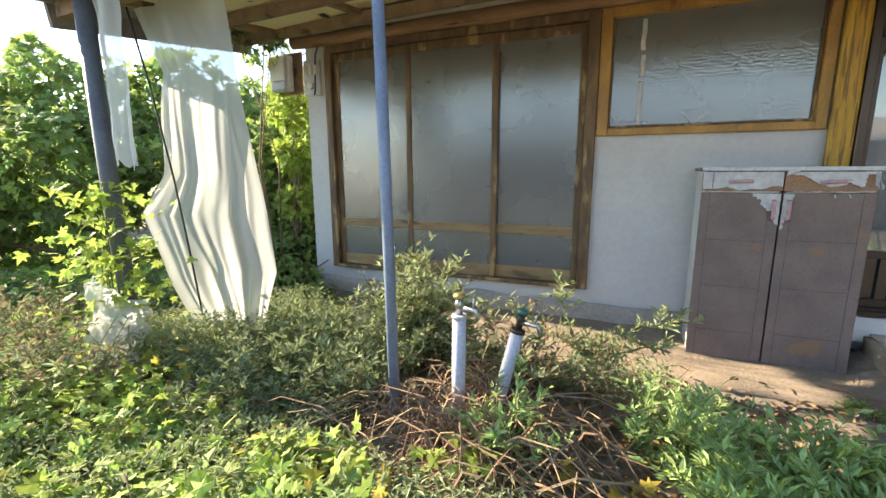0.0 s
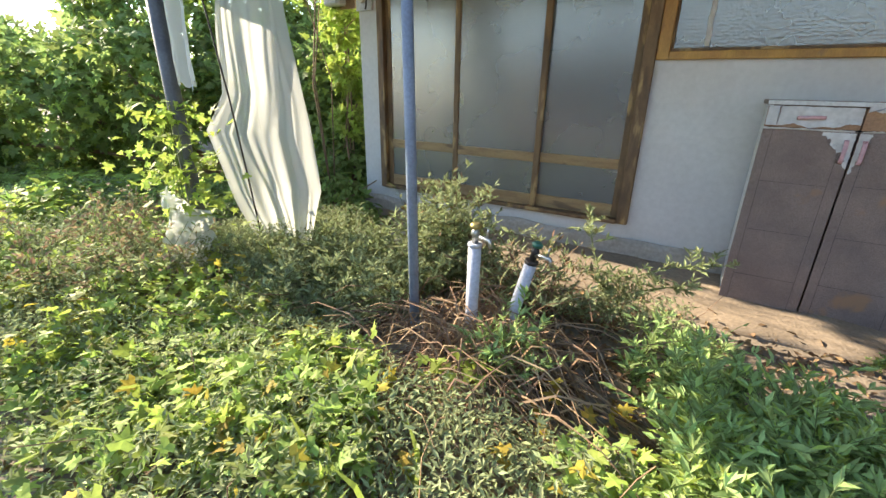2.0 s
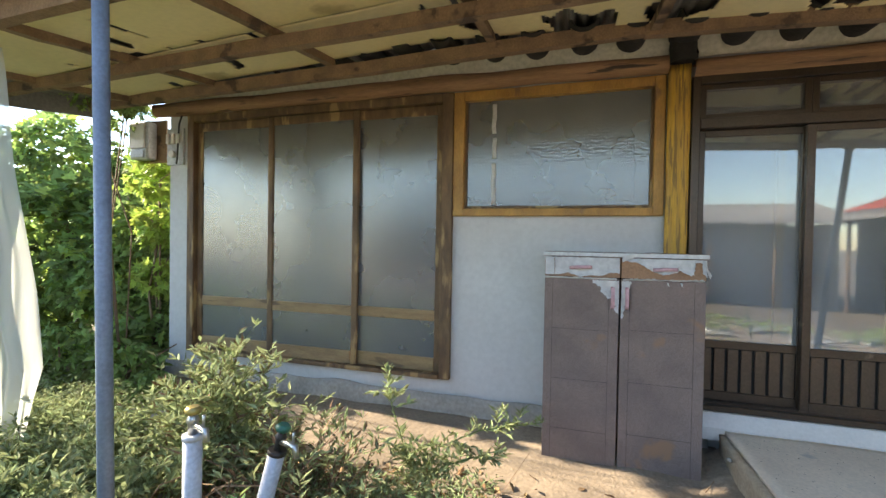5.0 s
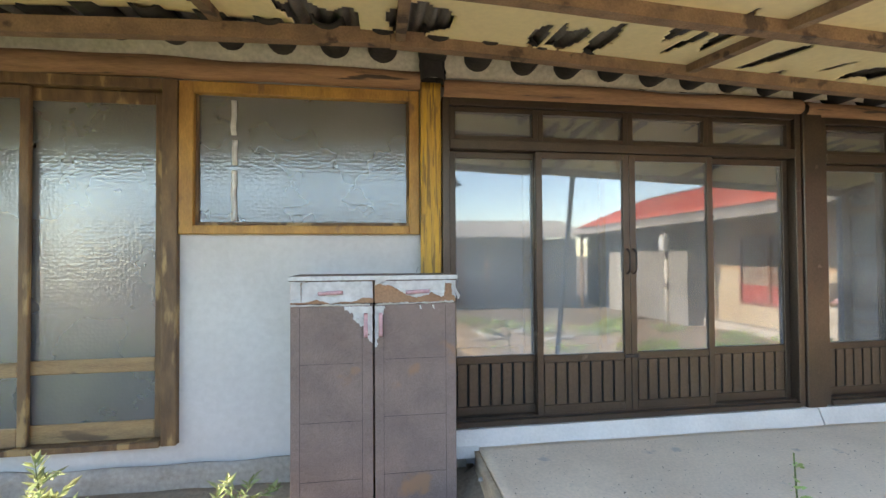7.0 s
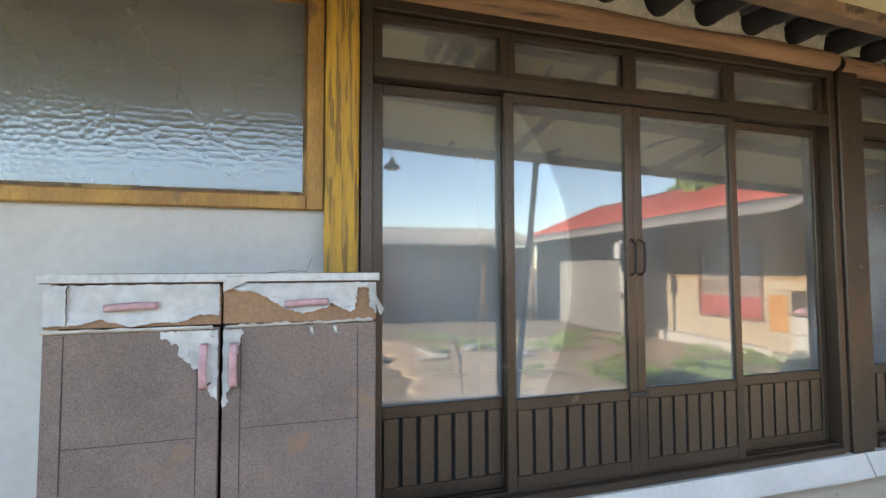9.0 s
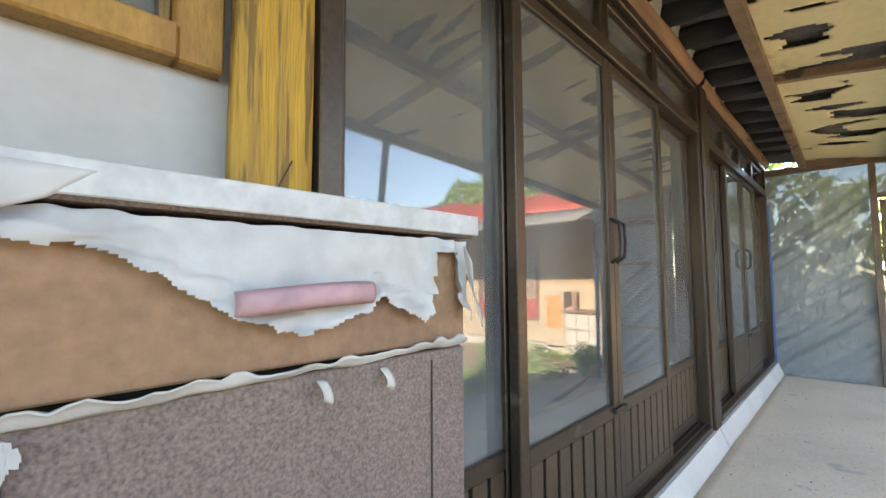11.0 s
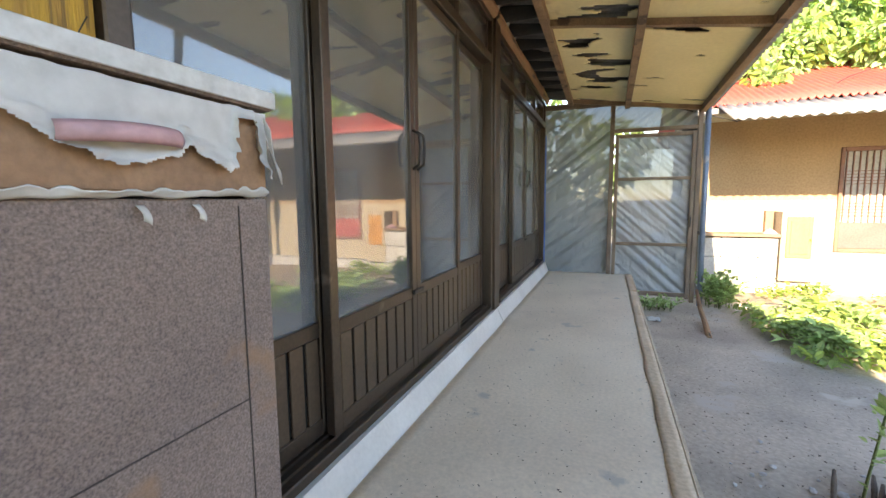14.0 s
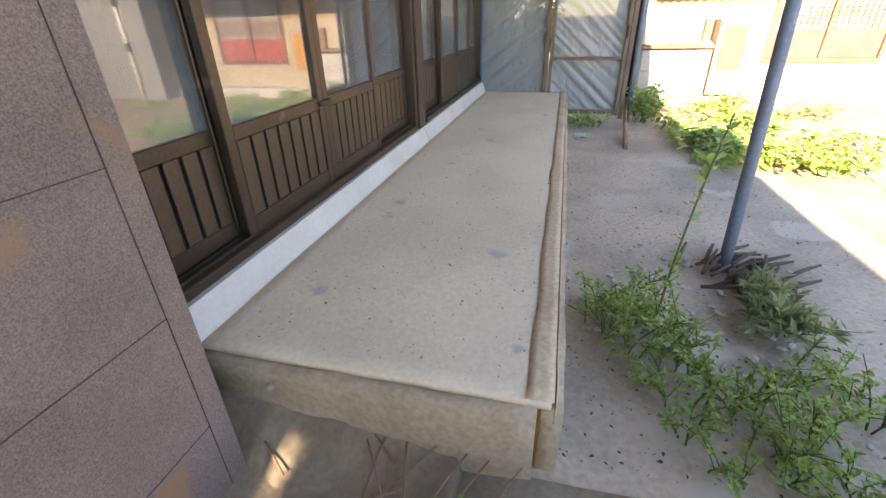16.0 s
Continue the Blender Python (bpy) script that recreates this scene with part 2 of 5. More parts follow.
# young lime leaves, and the lighter tone painted for sunlit leaves among darker ones
M_LIMEG = mat("lime_and_sunlit_leaves", (0.40, 0.52, 0.12), (0.32, 0.44, 0.09), 2.5, 0.6, 0.15, 50, trans=0.5, vary=0.35, island=True, spec=0.3)
M_MUG = mat("mugwort_leaves", (0.33, 0.38, 0.2), (0.24, 0.29, 0.14), 2.5, 0.75, 0.15, 60, trans=0.35, vary=0.4, island=True, spec=0.2)
M_BUSH = mat("fresh_feathery_leaves", (0.38, 0.52, 0.21), (0.29, 0.42, 0.15), 2.5, 0.7, 0.15, 60, trans=0.4, vary=0.35, island=True, spec=0.25)
M_HEDGE = mat("hedge_leaves", (0.30, 0.41, 0.14), (0.20, 0.30, 0.09), 1.3, 0.6, 0.15, 50, trans=0.52, vary=0.45, island=True, spec=0.3)
M_AUT = mat("yellowing_leaves", (0.48, 0.36, 0.06), (0.34, 0.3, 0.06), 2.5, 0.7, 0.15, 50, trans=0.4, vary=0.35, island=True, spec=0.2)
M_SEED = mat("dry_seed_heads", (0.36, 0.24, 0.15), (0.27, 0.2, 0.12), 9, 0.9, 0.2, 60, trans=0.3, vary=0.3, island=True)
M_FHW = mat("ochre_house_wall", (0.40, 0.27, 0.15), (0.34, 0.23, 0.13), 1.5, 0.9, 0.15, 40)
M_FHL = mat("cream_house_wall", (0.46, 0.39, 0.29), (0.40, 0.335, 0.25), 1.5, 0.9, 0.15, 40)
M_RED = mat("red_roof_paint", (0.45, 0.075, 0.05), (0.34, 0.06, 0.045), 2, 0.6, 0.2, 40)
M_REDD = mat("dull_red_door_paint", (0.42, 0.10, 0.09), (0.33, 0.08, 0.07), 3, 0.6, 0.15, 50)
M_DOORW = mat("red_brown_door_wood", (0.25, 0.12, 0.08), (0.18, 0.09, 0.06), 3, 0.65, 0.2, 50)
M_ORANGE = mat("orange_wood_cupboard", (0.55, 0.27, 0.08), (0.45, 0.22, 0.07), 3, 0.5, 0.15, 50, stretch=(3, 3, 0.6))
M_BLOCK = mat("cement_blocks", (0.50, 0.48, 0.45), (0.42, 0.40, 0.38), 3, 0.9, 0.4, 50)
M_SHEDW = mat("grey_shed_wall", (0.25, 0.25, 0.25), (0.20, 0.20, 0.195), 1, 0.9, 0.2, 30)
M_ROOM = mat("dim_room_paper", (0.30, 0.28, 0.25), (0.24, 0.22, 0.2), 1.5, 0.9, 0.1, 30)
M_CURT = mat("pale_inner_door", (0.45, 0.43, 0.38), (0.38, 0.36, 0.32), 1.5, 0.8, 0.1, 30)
M_GLASS = glass("dusty_clear_glass", (0.80, 0.82, 0.82), 1.0, 0.03, dust=0.44)
M_FROST = glass("frosted_patterned_glass", (0.30, 0.34, 0.35), 0.80, 0.17, 48, 0.07, dust=0.08)
M_FILM = film("milky_plastic_film", (0.70, 0.73, 0.70), 0.26, 0.35, 0.5, 3.0, (5, 5, 0.8), 0.6)
M_FILM2 = film("creased_clear_film", (0.25, 0.27, 0.285), 0.05, 0.10, 0.8, 7, (1, 2.2, 1.1), 0.10)
M_BLUE = mat("blue_tape", (0.04, 0.13, 0.42), (0.03, 0.1, 0.35), 9, 0.5, 0, 60)


# ---- shape helpers ----
def box(bm, x0, x1, y0, y1, z0, z1, bevel=0.0):
    vs = [bm.verts.new((x, y, z)) for x in (x0, x1) for y in (y0, y1) for z in (z0, z1)]
    fs = [bm.faces.new([vs[i] for i in q]) for q in ((0, 1, 3, 2), (4, 6, 7, 5), (0, 4, 5, 1), (2, 3, 7, 6), (0, 2, 6, 4), (1, 5, 7, 3))]
    if bevel:
        es = list({e for f in fs for e in f.edges})
        bmesh.ops.bevel(bm, geom=es, offset=bevel, segments=1, affect="EDGES")
    return bm


def B(x0, x1, y0, y1, z0, z1, bevel=0.0):
    return box(bmesh.new(), x0, x1, y0, y1, z0, z1, bevel)


def tube(bm, pts, rad, sides=8, cap=True):
    """A round bar along points; rad is one radius or one for each point."""
    pts = [Vector(p) for p in pts]
    rings = []
    for i, p in enumerate(pts):
        d = (pts[min(i + 1, len(pts) - 1)] - pts[max(i - 1, 0)]).normalized()
        u = d.cross(Vector((0.31, 0.95, 0.07))).normalized()
        v = d.cross(u)
        r = rad[i] if isinstance(rad, (list, tuple)) else rad
        rings.append([bm.verts.new(p + r * (math.cos(a) * u + math.sin(a) * v)) for a in (2 * math.pi * k / sides for k in range(sides))])
    for a, b in zip(rings, rings[1:]):
        for k in range(sides):
            f = bm.faces.new((a[k], a[(k + 1) % sides], b[(k + 1) % sides], b[k]))
            f.smooth = True
    if cap:
        bm.faces.new(rings[0][::-1])
        bm.faces.new(rings[-1])
    return bm


def T(pts, rad, sides=10):
    return tube(bmesh.new(), pts, rad, sides)


def part(name, bm, material, parent=None, label=""):
    bmesh.ops.recalc_face_normals(bm, faces=bm.faces) if len(bm.faces) < 20000 else None
    me = bpy.data.meshes.new(name)
    bm.to_mesh(me)
    bm.free()
    me.materials.append(material)
    ob = new(name, me)
    ob.parent = parent
    if label:
        ob["label"] = label
    return ob


def thing(name, label, category, at=(0, 0, 0), group="", kind=""):
    e = new(name)
    e.empty_display_size = 0.1
    e.location = at
    bpy.context.view_layer.update()
    return tagged(e, label, category, group, kind)


def under(e, name, bm, material, label=""):
    """A part given in world places under an Empty that stands at its base."""
    bmesh.ops.translate(bm, verts=bm.verts, vec=-Vector(e.location))
    return part(name, bm, material, e, label)


def sub(e, parent, name, bm, material, label=""):
    """A piece of a part, given in world places; e is the thing at whose base the part was set."""
    bmesh.ops.translate(bm, verts=bm.verts, vec=-Vector(e.location))
    return part(name, bm, material, parent, label)


def solid(name, bm, material, label, category, group="", kind=""):
    return tagged(part(name, bm, material), label, category, group, kind)


def grid(fn, nu, nv, thick=0.0, skip=None):
    """A sheet through fn(u, v), u and v from 0 to 1, with thickness; skip(u, v) leaves holes."""
    bm = bmesh.new()
    v = [[bm.verts.new(fn(i / nu, j / nv)) for j in range(nv + 1)] for i in range(nu + 1)]
    for i in range(nu):
        for j in range(nv):
            if skip and skip((i + 0.5) / nu, (j + 0.5) / nv):
                continue
            f = bm.faces.new((v[i][j], v[i + 1][j], v[i + 1][j + 1], v[i][j + 1]))
            f.smooth = True
    lone = [x for x in bm.verts if not x.link_faces]
    bmesh.ops.delete(bm, geom=lone, context="VERTS")
    if thick:
        bmesh.ops.recalc_face_normals(bm, faces=bm.faces)
        bmesh.ops.solidify(bm, geom=bm.faces[:], thickness=thick)
    return bm


def nz(x, y, z=0.0, s=1.0):
    return noise.noise(Vector((x * s, y * s, z * s)))


# ---- plan ----
WY = 3.75            # front face of the house wall
XL, XD, XP, XE = -2.60, 1.51, 4.04, 6.55   # house corner, doors begin, middle post, porch end
def ceil_z(x, y):
    """Underside of the porch ceiling."""
    return 2.56 - 0.045 * (x - 1.0) - 0.13 * (3.5 - y) - 0.10 * max(0.0, -x)


def slab_z(x):
    return 0.252 - 0.006 * (x - 1.71)


def ground_z(x, y):
    h = 0.03 * nz(x, y, 0, 0.9) + 0.012 * nz(x, y, 3, 4)
    h += 0.10 * math.exp(-((x + 0.4) ** 2 + (y - 1.7) ** 2) / 0.8)
    h -= 0.02 * max(0, min(x - 2.0, 4.5))
    if y > 2.9:
        h *= 0.3
    return h - 0.01

# ---- ground ----
def ground():
    bm = bmesh.new()
    xs = [-600, -150, -50, -25, -15] + [-10 + 0.2 * i for i in range(111)] + [16, 25, 50, 150, 600]
    ys = [-600, -150, -50, -25, -15] + [-9 + 0.2 * i for i in range(91)] + [15, 25, 50, 150, 600]
    v = [[bm.verts.new((x, y, ground_z(x, y) if abs(x) < 20 and abs(y) < 20 else -0.1)) for y in ys] for x in xs]
    for i in range(len(xs) - 1):
        for j in range(len(ys) - 1):
            f = bm.faces.new((v[i][j], v[i + 1][j], v[i + 1][j + 1], v[i][j + 1]))
            f.smooth = True
    solid("ground", bm, M_GROUND, "bare brown earth of an overgrown yard", "ground", kind="structure")
ground()
solid("pavement", grid(lambda u, v: (1.70 + 5.2 * u + 0.12 * nz(u * 5, v * 6, 1) * (u < 0.05), 1.05 + 2.1 * v + 0.1 * nz(u * 6, 2, 1) * (v < 0.05),
      ground_z(1.75 + 5.2 * u, 1.05 + 2.1 * v) + 0.012 + 0.01 * nz(u * 20, v * 9)), 60, 26, 0.05), M_CONC, "dark stained rough concrete yard strip beside the porch", "pavement", kind="structure")
solid("sandy_ground", grid(lambda u, v: (2.3 + 6 * u + 0.3 * nz(v * 9, 2) * (u < 0.1), -2.6 + 3.7 * v + 0.3 * nz(u * 12, 7) * (v < 0.1), ground_z(2.3 + 6 * u, -2.6 + 3.7 * v) + 0.008), 50, 34, 0.03), M_SAND, "pale sunlit sandy earth of the yard", "ground", kind="structure")
solid("wall_footing_ground", grid(lambda u, v: (-2.6 + 4.3 * u, 3.02 + 0.73 * v + 0.07 * nz(u * 9, 1) * (1 - v), -0.035 + 0.09 * v + 0.02 * nz(u * 14, v * 4)), 60, 10, 0.04), M_LEDGE,
      "trodden cement and earth ledge along the house wall", "ground", kind="structure")

# ---- house wall, with openings ----
def wall_front():
    bm = bmesh.new()
    y0, y1, top = WY, WY + 0.16, 2.62
    for x0, x1, z0, z1 in ((XL, -2.37, 0, top), (-2.37, 0.02, 0, 0.33), (-2.37, 0.02, 2.37, top), (0.02, 1.38, 0, 1.50), (0.02, 1.38, 2.37, top),
                           (1.38, XD, 0, top), (XD, XE, -0.1, 0.20), (XD, XE, 2.32, top), (XE, XE + 0.3, -0.1, top)):
        box(bm, x0, x1, y0, y1, z0, z1)
    return solid("wall_front", bm, M_WALL, "pale grey plastered front wall of an old house", "wall", kind="structure")
wall_front()
solid("wall_footing", grid(lambda u, v: (XL - 0.01 + 4.26 * u, WY - 0.006 - 0.03 * (1 - v) - 0.004 * nz(u * 20, v * 3), -0.02 + 0.24 * v + 0.03 * nz(u * 11, 5)), 60, 4, 0.02), M_FOOT,
      "worn cement footing band along the wall", "wall", kind="structure")
solid("wall_left", B(XL, XL + 0.16, WY + 0.16, 7.5, 0, 2.62), M_WALL, "grey plastered side wall of the house", "wall", kind="structure")
solid("wall_right", B(XE + 0.14, XE + 0.3, WY + 0.16, 7.5, -0.2, 2.62), M_WALL, "grey plastered end wall of the house", "wall", kind="structure")
solid("wall_back", B(XL + 0.16, XE + 0.14, 7.34, 7.5, 0, 2.62), M_ROOM, "dim back wall of the rooms", "wall", kind="structure")
solid("wall_inner", B(XL + 0.16, XE + 0.14, 5.2, 5.3, 0.3, 2.55), M_ROOM, "papered inner wall behind the glass doors", "wall", kind="structure")
solid("wall_partition", B(1.385, 1.50, WY + 0.17, 5.19, 0.3, 2.55), M_ROOM, "inner partition between hall and room", "wall", kind="structure")
solid("floor", B(XL + 0.17, XE + 0.13, WY + 0.17, 7.33, 0.22, 0.32), M_CURT, "worn inner floor of the house", "floor", kind="structure")
solid("ceiling", B(XL, XE + 0.3, WY + 0.0, 7.5, 2.63, 2.72), M_ROOM, "inner ceiling of the house", "ceiling", kind="structure")
def main_roof():
    e = thing("house_roof", "old black clay tile roof above the house", "roof", (0, 5.5, 2.7))
    under(e, "roof_slope", grid(lambda u, v: (-3.3 + 10.4 * u, 3.55 + 2.05 * v, 2.78 + 1.0 * v + 0.035 * abs(math.sin(u * 10.4 / 0.29 * math.pi))), 220, 6, 0.04), M_TILE)
    under(e, "roof_slope", grid(lambda u, v: (-3.3 + 10.4 * u, 5.6 + 2.3 * v, 3.78 - 1.0 * v), 20, 4, 0.05), M_TILE)
main_roof()
def inner_doors():
    for k in range(6):
        x = 1.75 + 0.78 * k
        e = thing("inner_door", "pale closed inner sliding door with a wooden frame", "door", (x, 5.15, 0.32), "inner doors")
        if k % 3 == 2:
            under(e, "panel", B(x, x + 0.7, 5.15, 5.17, 0.34, 2.1, 0.004), M_CURT)
        under(e, "stile", B(x - 0.03, x + 0.03, 5.12, 5.17, 0.32, 2.15, 0.004), M_OCHRE)
        under(e, "rail", B(x + 0.03, x + 0.7, 5.12, 5.17, 0.32, 0.5, 0.004), M_OCHRE)
inner_doors()

# lintel log, lime plaster, tile ends under the porch ceiling
def lintel():
    def fn(u, v, x0, x1, z0, sag):
        a = 2 * math.pi * v
        x = x0 + (x1 - x0) * u
        r = 0.056 + 0.014 * nz(x, v * 2, 4, 2.2)
        return (x, WY - 0.05 + r * math.cos(a) * 1.0, z0 - sag * u + r * math.sin(a))
    for x0, x1, z, s in ((XL - 0.1, 1.38, 2.425, 0.0), (1.52, 3.97, 2.378, 0.01), (4.0, XE + 0.1, 2.355, 0.02)):
        solid("lintel_beam", grid(lambda u, v: fn(u, v, x0, x1, z, s), 50, 12), M_LINT, "rough brown log lintel above the openings", "beam", "lintel logs")
    solid("plaster_band", grid(lambda u, v: (XL + (XE - XL) * u, WY - 0.02 - 0.06 * v + 0.012 * nz(u * 40, v * 2), 2.46 - 0.05 * max(0, u - 0.45) + 0.15 * v), 90, 4, 0.03), M_LIME,
          "crumbling lime plaster band above the lintel", "wall", kind="structure")
    tile = None
    n = 0
    x = XL + 0.1
    while x < XE:
        z = 2.585 - 0.028 * (x - 1) + 0.012 * nz(x, 1, 2, 3) - (0.0 if x < 4 else 0.01)
        m = pose(x, WY - 0.42, z, 0, 4 * nz(x, 3, 1, 5), 3 * nz(x, 4, 1, 5))
        if tile is None:
            bm = grid(lambda u, v: (0.085 * math.cos(math.pi * v), 0.42 * u, -0.075 * math.sin(math.pi * v)), 3, 10, 0.018)
            tile = solid("eave_tile", bm, M_TILE, "dark curved clay tile end of the old eave", "roof tile", "eave tiles")
            tile.matrix_basis = m
        else:
            copy_thing(tile, m)
        x += 0.285 + 0.03 * nz(x, 8, 1, 7)
lintel()

# ---- wooden window with three sashes ----
def sash_window():
    e = thing("window_1", "three-sash brown wooden window with frosted patterned glass", "window", (-1.2, WY, 0.30), kind="structure")
    y0, y1 = WY - 0.04, WY + 0.07
    for nm, b in (("frame_side", (-2.37, -2.30, y0, y1, 0.33, 2.37)), ("frame_side", (-0.06, 0.02, y0, y1, 0.33, 2.37)),
                  ("frame_head", (-2.30, -0.06, y0, y1, 2.31, 2.37)), ("window_sill", (-2.30, -0.06, y0 - 0.015, y1, 0.33, 0.362))):
        under(e, nm, B(*b, 0.004), M_WOOD)
    for k, (x0, x1, off) in enumerate(((-2.298, -1.47, 0.03), (-1.545, -0.725, 0.0), (-0.80, -0.062, 0.03))):
        s0, s1 = WY - 0.025 + off, WY + 0.003 + off
        sw = 0.05
        for nm, b in (("stile", (x0, x0 + sw, s0, s1, 0.363, 2.305)), ("stile", (x1 - sw, x1, s0, s1, 0.363, 2.305)),
                      ("top_rail", (x0 + sw, x1 - sw, s0 + 0.002, s1 - 0.002, 2.235, 2.305)), ("middle_rail", (x0 + sw, x1 - sw, s0 + 0.002, s1 - 0.002, 0.735, 0.812)),
                      ("bottom_rail", (x0 + sw, x1 - sw, s0 + 0.002, s1 - 0.002, 0.363, 0.465))):
            under(e, nm, B(*b, 0.005), M_WOOD if nm in ("stile", "top_rail") else M_RAIL)
        ym = (s0 + s1) / 2
        for z0, z1 in ((0.465, 0.735), (0.812, 2.235)):
            g = under(e, "pane", B(x0 + sw, x1 - sw, ym - 0.002, ym + 0.002, z0, z1), M_FROST)
            g.visible_shadow = False
    under(e, "drip_board", grid(lambda u, v: (-2.45 + 2.5 * u, WY - 0.05 - 0.03 * v, 2.385 + 0.012 * nz(u * 9, 2) + 0.03 * u * v), 30, 2, 0.018), M_LINT, "warped dark board over the window")
sash_window()

def fixed_window():
    e = thing("window_2", "fixed frosted window in an ochre varnished wooden frame", "window", (0.7, WY, 1.50), kind="structure")
    y0, y1 = WY - 0.03, WY + 0.06
    for nm, b in (("frame_side", (0.022, 0.10, y0, y1, 1.50, 2.37)), ("frame_side", (1.315, 1.378, y0, y1, 1.50, 2.37)),
                  ("frame_head", (0.10, 1.315, y0, y1, 2.305, 2.37)), ("window_sill", (0.10, 1.315, y0 - 0.01, y1, 1.50, 1.55))):
        under(e, nm, B(*b, 0.004), M_OCHRE)
    for nm, b in (("bead", (0.10, 0.115, y0 + 0.03, y1, 1.55, 2.305)), ("bead", (1.30, 1.315, y0 + 0.03, y1, 1.55, 2.305)), ("bead", (0.115, 1.30, y0 + 0.03, y1, 1.55, 1.57))):
        under(e, nm, B(*b, 0.003), M_WOOD)
    g = under(e, "pane", B(0.115, 1.30, WY + 0.02, WY + 0.024, 1.57, 2.305), M_FROST)
    g.visible_shadow = False
    # a strip of milky sealing tape behind the pane
    under(e, "tape_strip", grid(lambda u, v: (0.29 + 0.03 * u + 0.012 * nz(v * 7, 3), WY + 0.014, 1.58 + 0.70 * v), 2, 24, 0.002, lambda u, v: 0.40 < v < 0.44 or 0.68 < v < 0.70), M_FOIL, "crinkled white tape on the glass")
fixed_window()

solid("yellow_post", grid(lambda u, v: (1.382 + 0.122 * u, WY - 0.035 - 0.006 * nz(u * 2, v * 9), 0.28 + 2.13 * v), 6, 40, 0.03), M_YELL, "wooden wall post with peeling yellow paint", "post")
solid("post_cap_knot", grid(lambda u, v: (1.45 + (0.075 + 0.015 * nz(u * 6, v * 3)) * math.cos(6.283 * u), WY - 0.1 + 0.07 * math.sin(6.283 * u), 2.40 + 0.12 * v), 14, 4), M_TILE, "charred beam end above the post", "beam")
solid("bay_post", B(1.39, 1.50, WY - 0.05, WY - 0.042, 0.05, 0.28, 0.002), M_FOOT, "cement foot of the wall post", "post")

# ---- glazed aluminium doors ----
def door_bay(x0, x1, edges, z_bot, z_top, num):
    e = thing(f"door_{num}", "brown aluminium sliding doors with glass above ribbed panels", "door", ((x0 + x1) / 2, WY, z_bot), kind="structure")
    ya, yb = WY - 0.075, WY + 0.06
    zt = z_top - 0.28
    for nm, b in (("jamb", (x0, x0 + 0.045, ya, yb, z_bot, z_top)), ("jamb", (x1 - 0.045, x1, ya, yb, z_bot, z_top)), ("head", (x0 + 0.045, x1 - 0.045, ya, yb, z_top - 0.045, z_top)),
                  ("transom_bar", (x0 + 0.045, x1 - 0.045, ya, yb, zt - 0.03, zt + 0.03)), ("track", (x0 + 0.045, x1 - 0.045, ya - 0.01, yb, z_bot, z_bot + 0.035))):
        under(e, nm, B(*b, 0.004), M_ALU)
    for xr in (0.0, 0.03, 0.06):
        under(e, "track_rib", B(x0 + 0.05, x1 - 0.05, ya + 0.02 + xr, ya + 0.026 + xr, z_bot + 0.036, z_bot + 0.046), M_ALU)
    n = len(edges) - 1
    for k in range(n):
        a, b = edges[k], edges[k + 1]
        # transom light
        a2, b2 = max(a, x0 + 0.046), min(b, x1 - 0.046)
        for nm, q in (("light_stile", (a2, a2 + 0.035, WY - 0.05, WY, zt + 0.03, z_top - 0.045)), ("light_stile", (b2 - 0.035, b2, WY - 0.05, WY, zt + 0.03, z_top - 0.045)),
                      ("light_rail", (a2 + 0.035, b2 - 0.035, WY - 0.048, WY - 0.002, zt + 0.03, zt + 0.06)), ("light_rail", (a2 + 0.035, b2 - 0.035, WY - 0.048, WY - 0.002, z_top - 0.075, z_top - 0.045))):
            under(e, nm, B(*q, 0.003), M_ALU)
        under(e, "light_pane", B(a2 + 0.035, b2 - 0.035, WY - 0.022, WY - 0.018, zt + 0.06, z_top - 0.075), M_GLASS).visible_shadow = False
        off = 0.03 if k in (0, n - 1) else -0.012
        s0, s1 = WY - 0.045 + off, WY - 0.012 + off
        lo, hi = z_bot + 0.045, zt - 0.032
        a = edges[k] + 0.001 if k == 2 else max(a - 0.02, x0 + 0.046)
        b = edges[k + 1] - 0.001 if k == 1 else min(b + 0.02, x1 - 0.046)
        st = 0.042
        rail = z_bot + 0.385
        stiles = [under(e, "stile", B(*q, 0.003), M_ALU) for q in ((a, a + st, s0, s1, lo, hi), (b - st, b, s0, s1, lo, hi))]
        for nm, q in (("top_rail", (a + st, b - st, s0 + 0.002, s1 - 0.002, hi - 0.04, hi)),
                      ("lock_rail", (a + st, b - st, s0 + 0.002, s1 - 0.002, rail - 0.025, rail + 0.022)), ("bottom_rail", (a + st, b - st, s0 + 0.002, s1 - 0.002, lo, lo + 0.055))):
            under(e, nm, B(*q, 0.003), M_ALU)
        m = (s0 + s1) / 2
        under(e, "pane", B(a + st, b - st, m - 0.002, m + 0.002, rail + 0.022, hi - 0.04), M_GLASS).visible_shadow = False
        # black plate that puts the shade into the grooves between the slats
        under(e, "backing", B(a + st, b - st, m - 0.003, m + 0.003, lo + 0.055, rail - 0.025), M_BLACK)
        w = (b - a - 2 * st) / 7
        for j in range(7):
            under(e, "slat", B(a + st + j * w + 0.0075, a + st + (j + 1) * w - 0.0075, m - 0.013, m - 0.004, lo + 0.056, rail - 0.026, 0.002), M_ALUP)
        if k in (1, 2):
            xh = b - st / 2 if k == 1 else a + st / 2
            sub(e, stiles[1 if k == 1 else 0], "handle", T([(xh, s0, rail + 0.52), (xh, s0 - 0.03, rail + 0.54), (xh, s0 - 0.035, rail + 0.60), (xh, s0 - 0.03, rail + 0.66), (xh, s0, rail + 0.68)], 0.006, 6), M_IRON)
